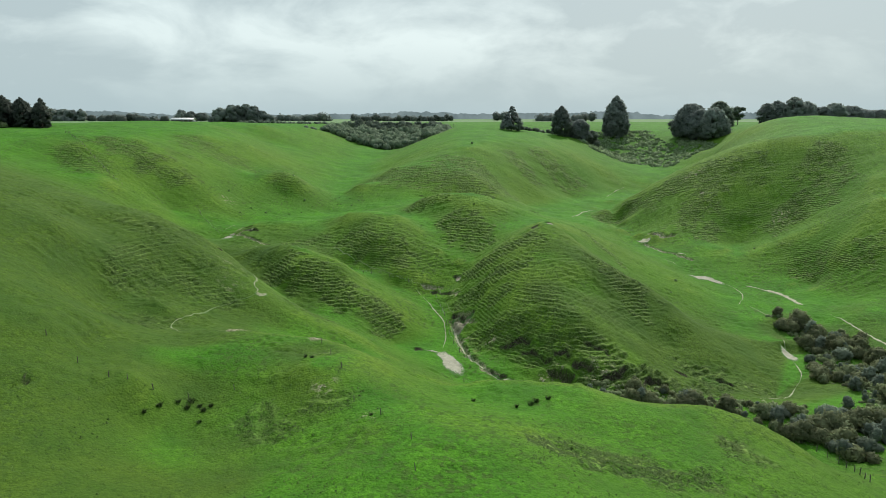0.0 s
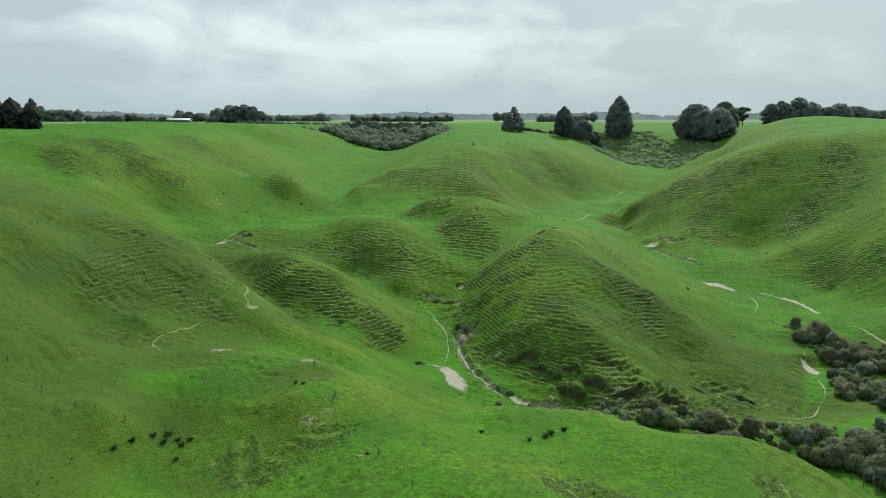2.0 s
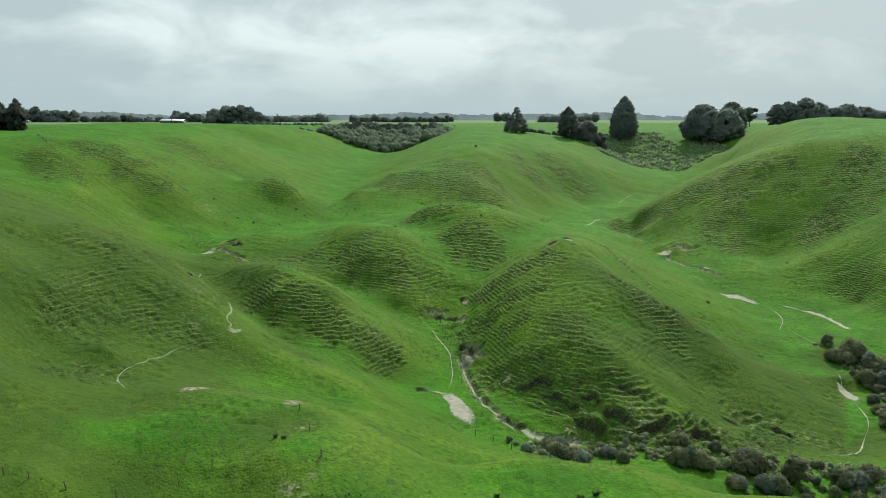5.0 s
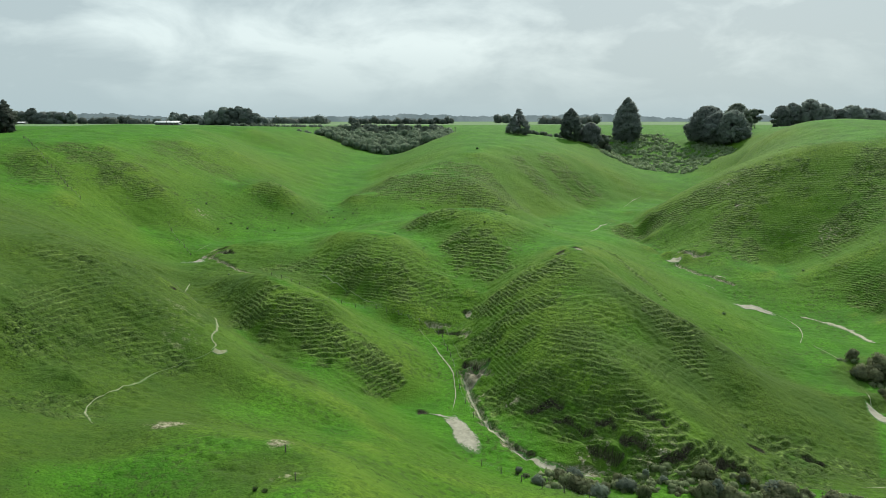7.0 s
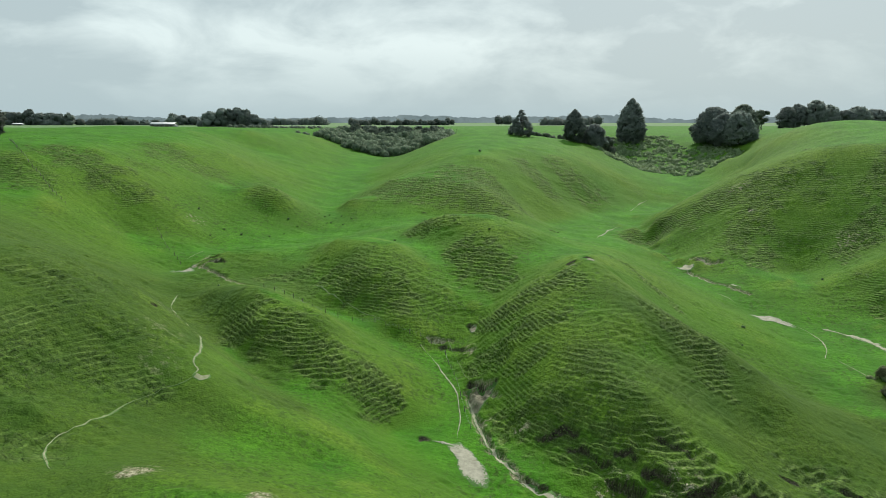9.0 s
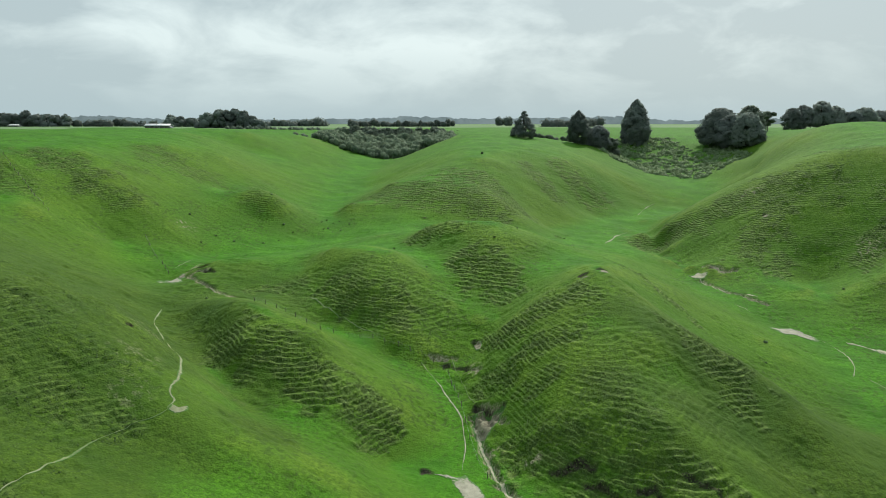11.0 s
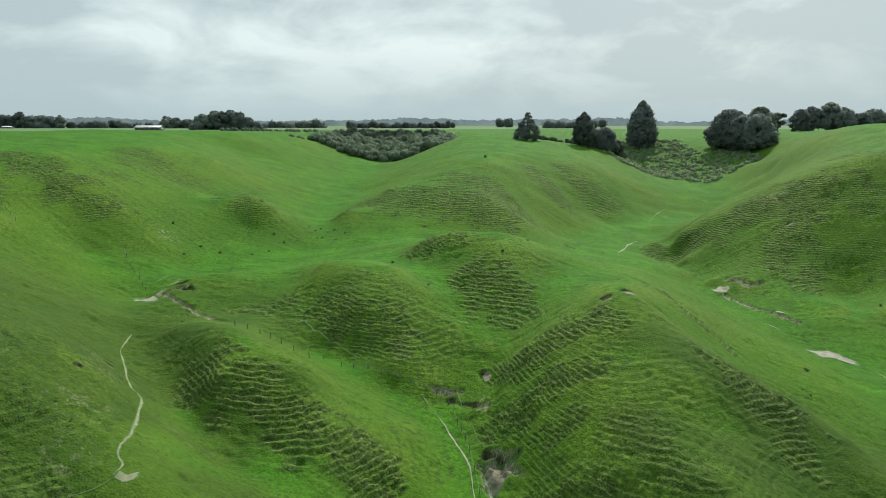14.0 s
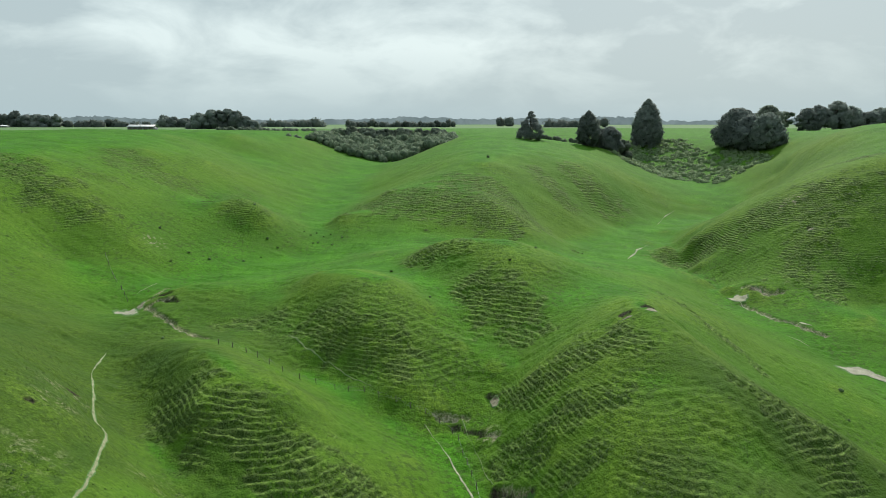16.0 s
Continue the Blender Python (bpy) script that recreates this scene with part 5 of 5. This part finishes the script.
fence("fence", "weathered post and wire fence above the creek bush", ((4.5, 127.2), (7.5, 125.0), (10.5, 122.8), (13.5, 120.5), (16.5, 118.5), (20.0, 116.8), (26.0, 115.6)))


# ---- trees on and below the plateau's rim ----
grow_tree("cypress_tree", "tall dark green cypress with a dense ovate crown", 156.0, 583.0, 38.0, 24.0, "column", 0.9, HAZED_CYPRESS, 101, 0.03, 520, 4.2, grain=0.5)
grow_tree("cypress_tree", "dark green cypress with an uneven crown", 94.0, 513.0, 23.5, 17.0, "column", 0.75, HAZED_CYPRESS, 102, 0.04, 230, grain=0.55)
grow_tree("scrubby_tree", "broad grey-green tree below the rim", 110.0, 519.0, 16.5, 20.0, "dome", 0.75, HAZED_GUM, 103, 0.06, 150, grain=0.6)
grow_tree("scrubby_tree", "low dark tree below the rim", 124.0, 532.0, 13.0, 14.0, "dome", 0.8, BROADLEAF, 104, 0.06, 24)
grow_tree("pine_tree", "small open pine on the hill's brow", 53.0, 497.0, 18.5, 22.0, "cone", 0.75, HAZED_PINE, 105, 0.06, 130, grain=0.5)
grow_tree("totara_tree", "large dark rounded tree in a clump at the gully head", 209.0, 545.0, 26.5, 33.0, "dome", 1.15, HAZED_CYPRESS, 106, 0.02, 380, grain=0.55, group="rounded trees at the gully head")
grow_tree("totara_tree", "large dark rounded tree reaching down into the gully", 217.0, 517.0, 24.0, 25.0, "dome", 1.15, HAZED_CYPRESS, 107, 0.02, 280, grain=0.55, group="rounded trees at the gully head")
grow_tree("totara_tree", "large dark rounded tree in a clump at the gully head", 242.0, 566.0, 23.0, 26.0, "dome", 1.15, BROADLEAF, 108, 0.03, 220, grain=0.55, group="rounded trees at the gully head")
grow_tree("totara_tree", "dark rounded tree in a clump at the gully head", 211.0, 530.0, 23.0, 27.0, "dome", 1.15, HAZED_CYPRESS, 114, 0.02, 200, grain=0.55, group="rounded trees at the gully head")
grow_tree("gum_tree", "small round-headed tree on a bare trunk", 276.0, 604.0, 17.0, 14.0, "open", 0.9, BROADLEAF, 109, 0.32, 22)
for k, (x, y, h, w) in enumerate(((377, 752, 22, 17), (392, 760, 25, 18), (410, 756, 29, 22), (428, 764, 24, 20), (446, 758, 18, 18), (462, 764, 22, 22), (484, 770, 19, 22), (505, 776, 15, 20), (527, 780, 14, 24), (550, 786, 17, 24))):
    grow_tree("gum_tree", "grey-green gum tree with a broad head on the plateau", x, y, h * 1.05, w * 1.5, "dome", 1.75, HAZED_GUM, 120 + k, 0.06, 110, grain=0.6, group="gum trees on the plateau")
for k, (x, y, h, w) in enumerate(((-214, 344, 12, 9), (-218, 351, 14, 10), (-223, 343, 12, 9), (-228, 350, 14, 11), (-233, 344, 13, 10), (-239, 352, 15, 11), (-245, 346, 14, 10), (-251, 354, 15, 11), (-258, 349, 14, 10))):
    grow_tree("pine_tree", "dark pine in a dense stand on the rim", x, y, h * 1.12, w * 1.1, "column", 0.9, STAND_PINE, 140 + k, 0.0, 130, grain=0.55, group="pines in the stand")
grow_shrub("pale_bush", "pale green bush beside the pine stand", -228.0, 333.0, 4.0, 6.0, 0.5, PALE_SHRUB, 150)
for k, (x, y, h, w) in enumerate(((-288, 820, 12, 14), (-279, 812, 18, 16), (-268, 816, 22, 18), (-257, 812, 21, 15), (-248, 818, 23, 16), (-238, 812, 20, 16), (-229, 816, 15, 15), (-221, 812, 10, 14))):
    grow_tree("plantation_tree", "dark green tree in a round copse on the plateau", x, y, h, w * 1.5, "dome", 1.8, HAZED_CYPRESS, 160 + k, 0.02, 26, group="trees of the round copse")
for k, (x, y, h, w) in enumerate(((-790, 1165, 21, 24), (-762, 1170, 22, 26), (-742, 1160, 20, 24), (-720, 1166, 26, 20), (-700, 1160, 19, 24), (-684, 1164, 20, 22), (-668, 1160, 19, 20), (-652, 1166, 21, 16),
                                  (-475, 1175, 19, 17), (-452, 1120, 15, 20), (-436, 1120, 16, 18), (-420, 1124, 14, 18))):
    grow_tree("shelter_tree", "tree in a far shelter belt, coloured pale with haze", x, y, h * 1.05, w * 1.45, "dome", 2.1, HAZED_GUM, 170 + k, 0.03, 24, group="far shelter belt trees")


def shelter_row():
    source = grow_tree("shelter_tree", "small dark tree in a row behind the bush gully", -88.0, 610.0, 8.5, 13.0, "dome", 1.1, BROADLEAF, 190, 0.0, 36, group="row behind the bush gully")
    rng = np.random.default_rng(191)
    for k in range(24):
        x = -84 + k * 3.4 + rng.uniform(-1.4, 1.4)
        stand(source, x, 608 + rng.uniform(-4, 3), rng.uniform(0, 360), rng.uniform(0.65, 1.3), sink=0.4)


shelter_row()


# ---- woods and scrub that cannot be counted ----
def wood_mass(name, label, category, places, leaf, mat, seed, cover=1.0):
    """One mass of foliage: clumps (x, y, radius, height) on the ground."""
    rng = np.random.default_rng(seed)
    blobs = []
    for x, y, r, h in places:
        z = turf(x, y)
        blobs.append((x, y, z + h - r, r, r))
        if h > 2.2 * r:
            blobs.append((x + rng.uniform(-0.3, 0.3) * r, y, z + (h - r) * 0.5, r * 1.05, (h - r) * 0.55))
    me = leaf_cloud(name, rng, blobs, leaf, cover * 0.8, 0.76, 8, 2)
    me.materials.append(mat)
    return tagged(new(name, me), label, category, kind="stuff")


def bush_gully():
    rng = np.random.default_rng(201)
    places = []
    while len(places) < 400:
        x, y = rng.uniform(-104, 6), rng.uniform(520, 614)
        edge = 528 + 26 * (abs(x + 44) / 58) ** 2 * (1.0 if x > -44 else 0.9)
        if y < edge:
            continue
        r = rng.uniform(1.8, 4.4)
        places.append((x, y, r, r * rng.uniform(1.4, 2.0)))
    wood_mass("native_bush", "dense green native bush filling a gully head", "bush", places, 0.7, FERN, 202, 2.2)


bush_gully()


def scrub_slope():
    rng = np.random.default_rng(203)
    places = []
    while len(places) < 1150:
        x, y = rng.uniform(108, 212), rng.uniform(468, 600)
        if y < 470 + 0.55 * abs(x - 168) or y > 600 - 0.25 * abs(x - 150) or (x > 190 and y > 540):
            continue
        r = rng.uniform(1.1, 3.2)
        places.append((x, y, r, r * rng.uniform(0.3, 0.85)))
    wood_mass("gorse_scrub", "low grey-green gorse scrub on a gully side", "scrub", places, 0.85, GORSE, 204, 1.5)


scrub_slope()


def creek_scrub():
    """Low scrub and fern that closes the ground under the creek bushes."""
    rng = np.random.default_rng(205)
    places = []
    for line, wide, n in ((((14.0, 125.0), (24.0, 125.0), (34.0, 123.5), (46.0, 121.5), (56.0, 119.5), (68.0, 116.0), (80.0, 108.0)), 6.0, 300),
                          (((98.0, 172.0), (101.0, 160.0), (98.0, 146.0), (95.0, 130.0), (90.0, 116.0), (84.0, 104.0)), 15.0, 520)):
        p = curve_through(line, 0.5)
        for q in p[rng.integers(0, len(p), n)]:
            r = rng.uniform(0.35, 0.95)
            places.append((q[0] + rng.uniform(-0.5, 0.5) * wide * 0.4, q[1] + rng.uniform(-0.5, 0.5) * wide, r, r * rng.uniform(0.6, 1.2)))
    wood_mass("creek_scrub", "low olive scrub and fern under the creek bushes", "scrub", places, 0.4, PALE_SHRUB, 206, 1.6)


creek_scrub()


def far_belt(name, label, x0, x1, y, low, high, gap, mat, seed, leaf):
    rng = np.random.default_rng(seed)
    places, x = [], x0
    while x < x1:
        h = rng.uniform(low, high) * (1 + 0.25 * math.sin(x * 0.013 + seed))
        places.append((x, y + rng.uniform(-12, 12), gap * rng.uniform(0.6, 0.95), h))
        x += gap * rng.uniform(0.5, 1.1)
    wood_mass(name, label, "wood", places, leaf * 0.9, mat, seed, 3.4)


far_belt("far_wood", "far belt of trees on the plain, coloured pale with haze", -640, -505, 1180, 7, 13, 12, HAZED_FARWOOD, 211, 2.2)
far_belt("far_wood", "far belt of trees on the plain, coloured pale with haze", -350, -215, 1240, 6, 16, 13, HAZED_FARWOOD, 212, 2.4)
far_belt("far_wood", "far line of slender trees on the plain", -160, 20, 1150, 9, 17, 7.5, HAZED_FARWOOD, 213, 1.6)
far_belt("far_wood", "far clump of trees, coloured pale with haze", 118, 150, 1440, 18, 26, 9, HAZED_FARWOOD, 217, 2.4)
far_belt("far_wood", "far clump of trees, coloured pale with haze", 170, 260, 1120, 8, 13, 12, HAZED_FARWOOD, 218, 2.2)
far_belt("hedge", "low dark hedge along the plateau", -218, -128, 700, 1.6, 3.2, 3.0, BROADLEAF, 219, 0.8)
far_belt("hedge", "low dark hedge along the plateau", 60, 110, 545, 1.5, 3.2, 2.6, BROADLEAF, 220, 0.7)
far_belt("hedge", "low dark hedge along the plateau", -118, -98, 560, 1.5, 3.5, 2.6, BROADLEAF, 221, 0.7)


lay_patch("far_field", "pale fields on the plateau, with haze in their colour", "field", ((-1100, 690), (-560, 660), (-330, 640), (-150, 760), (40, 960), (300, 960), (640, 960), (1100, 960), (2100, 2500), (0, 2700), (-2100, 2500)), HAZED_FIELD, 230, 0.2, None, 0.03, 12.0)


def distant_woods():
    """A band of hazy woods and low hills along the horizon, far behind all else."""
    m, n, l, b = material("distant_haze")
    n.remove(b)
    # the band glows by itself: its haze is painted, not lit
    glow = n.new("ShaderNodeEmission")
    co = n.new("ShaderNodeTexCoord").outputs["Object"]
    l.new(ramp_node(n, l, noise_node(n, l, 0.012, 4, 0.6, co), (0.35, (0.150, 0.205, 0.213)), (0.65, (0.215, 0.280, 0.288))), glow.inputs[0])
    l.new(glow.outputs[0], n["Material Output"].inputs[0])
    rise, tops = wave_field(241, 14, 400, 1500), wave_field(242, 40, 14, 90)
    x = np.arange(-2700.0, 2700.0, 4.0)
    y = 2900.0 + 120 * rise(x, x * 0 + 900)
    h = 26 + 6.0 * rise(x, x * 0) + 2.0 * tops(x, x * 0)
    front = np.column_stack([x, y, np.full(len(x), 46.0)])
    top = np.column_stack([x, y + 30, 54.0 + np.maximum(h, 7.0)])
    back = np.column_stack([x, y + 90, np.full(len(x), 46.0)])
    k = np.arange(len(x) - 1)[:, None]
    n0 = len(x)
    faces = np.vstack([k + np.array([[0, 1, n0 + 1, n0]]), k + np.array([[n0, n0 + 1, 2 * n0 + 1, 2 * n0]])])
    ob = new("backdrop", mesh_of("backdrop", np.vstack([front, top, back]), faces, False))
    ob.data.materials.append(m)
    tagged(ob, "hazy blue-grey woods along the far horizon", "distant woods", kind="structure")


distant_woods()


# ---- farm buildings and poles on the plateau ----
def box(x0, x1, y0, y1, z0, z1):
    c = np.array([(x, y, z) for z in (z0, z1) for x, y in ((x0, y0), (x1, y0), (x1, y1), (x0, y1))], float)
    f = np.array([(0, 3, 2, 1), (4, 5, 6, 7), (0, 1, 5, 4), (1, 2, 6, 5), (2, 3, 7, 6), (3, 0, 4, 7)])
    return c, f


def barn(x, y, length, depth, wall, ridge, turn, label, bays):
    base = base_at("farm_shed", x, y, turf(x, y) - 0.1, turn)
    a, b = length / 2, depth / 2
    part("wall", joined("wall", [box(-a, a, -b, -b + 0.15, 0, wall), box(-a, a, b - 0.15, b, 0, wall), box(-a, -a + 0.15, -b + 0.15, b - 0.15, 0, wall), box(a - 0.15, a, -b + 0.15, b - 0.15, 0, wall)], False), CLADDING, base)
    o = 0.5
    for s in (-1, 1):
        c = np.array([(-a - o, s * (b + o), wall - 0.15), (a + o, s * (b + o), wall - 0.15), (a + o, 0, ridge), (-a - o, 0, ridge)])
        c = np.vstack([c, c + (0, 0, 0.12)])
        part("roof", mesh_of("roof", c, np.array([(0, 1, 2, 3), (7, 6, 5, 4), (0, 4, 5, 1), (1, 5, 6, 2), (2, 6, 7, 3), (3, 7, 4, 0)])), ROOFING, base, "white sheet roof")
    for k in range(bays):
        w = length / bays
        x0 = -a + w * k + w * 0.12
        part("door", mesh_of("door", *box(x0, x0 + w * 0.76, -b - 0.06, -b - 0.003, 0.05, wall * 0.82)), TIMBER, base, "dark bay door")
    return tagged(base, label, "shed")


barn(-209.0, 520.0, 17.0, 9.0, 2.9, 4.1, 4, "long grey farm shed with a white roof", 5)
barn(-705.0, 1110.0, 16.0, 8.0, 2.6, 4.0, 0, "small far shed with a white roof", 2)


def pole(x, y, height):
    base = base_at("power_pole", x, y, turf(x, y) - 0.3)
    part("pole", mesh_of("pole", *tube(((0, 0, 0), (0, 0, height * 0.5), (0, 0, height)), (0.16, 0.13, 0.10), 8)), TIMBER, base)
    part("crossarm", mesh_of("crossarm", *box(-1.1, 1.1, -0.06, 0.06, height - 0.7, height - 0.55)), TIMBER, base)
    return tagged(base, "weathered timber power pole on the plateau", "power pole")


pole(9.0, 560.0, 8.5)
pole(-207.0, 512.0, 7.5)
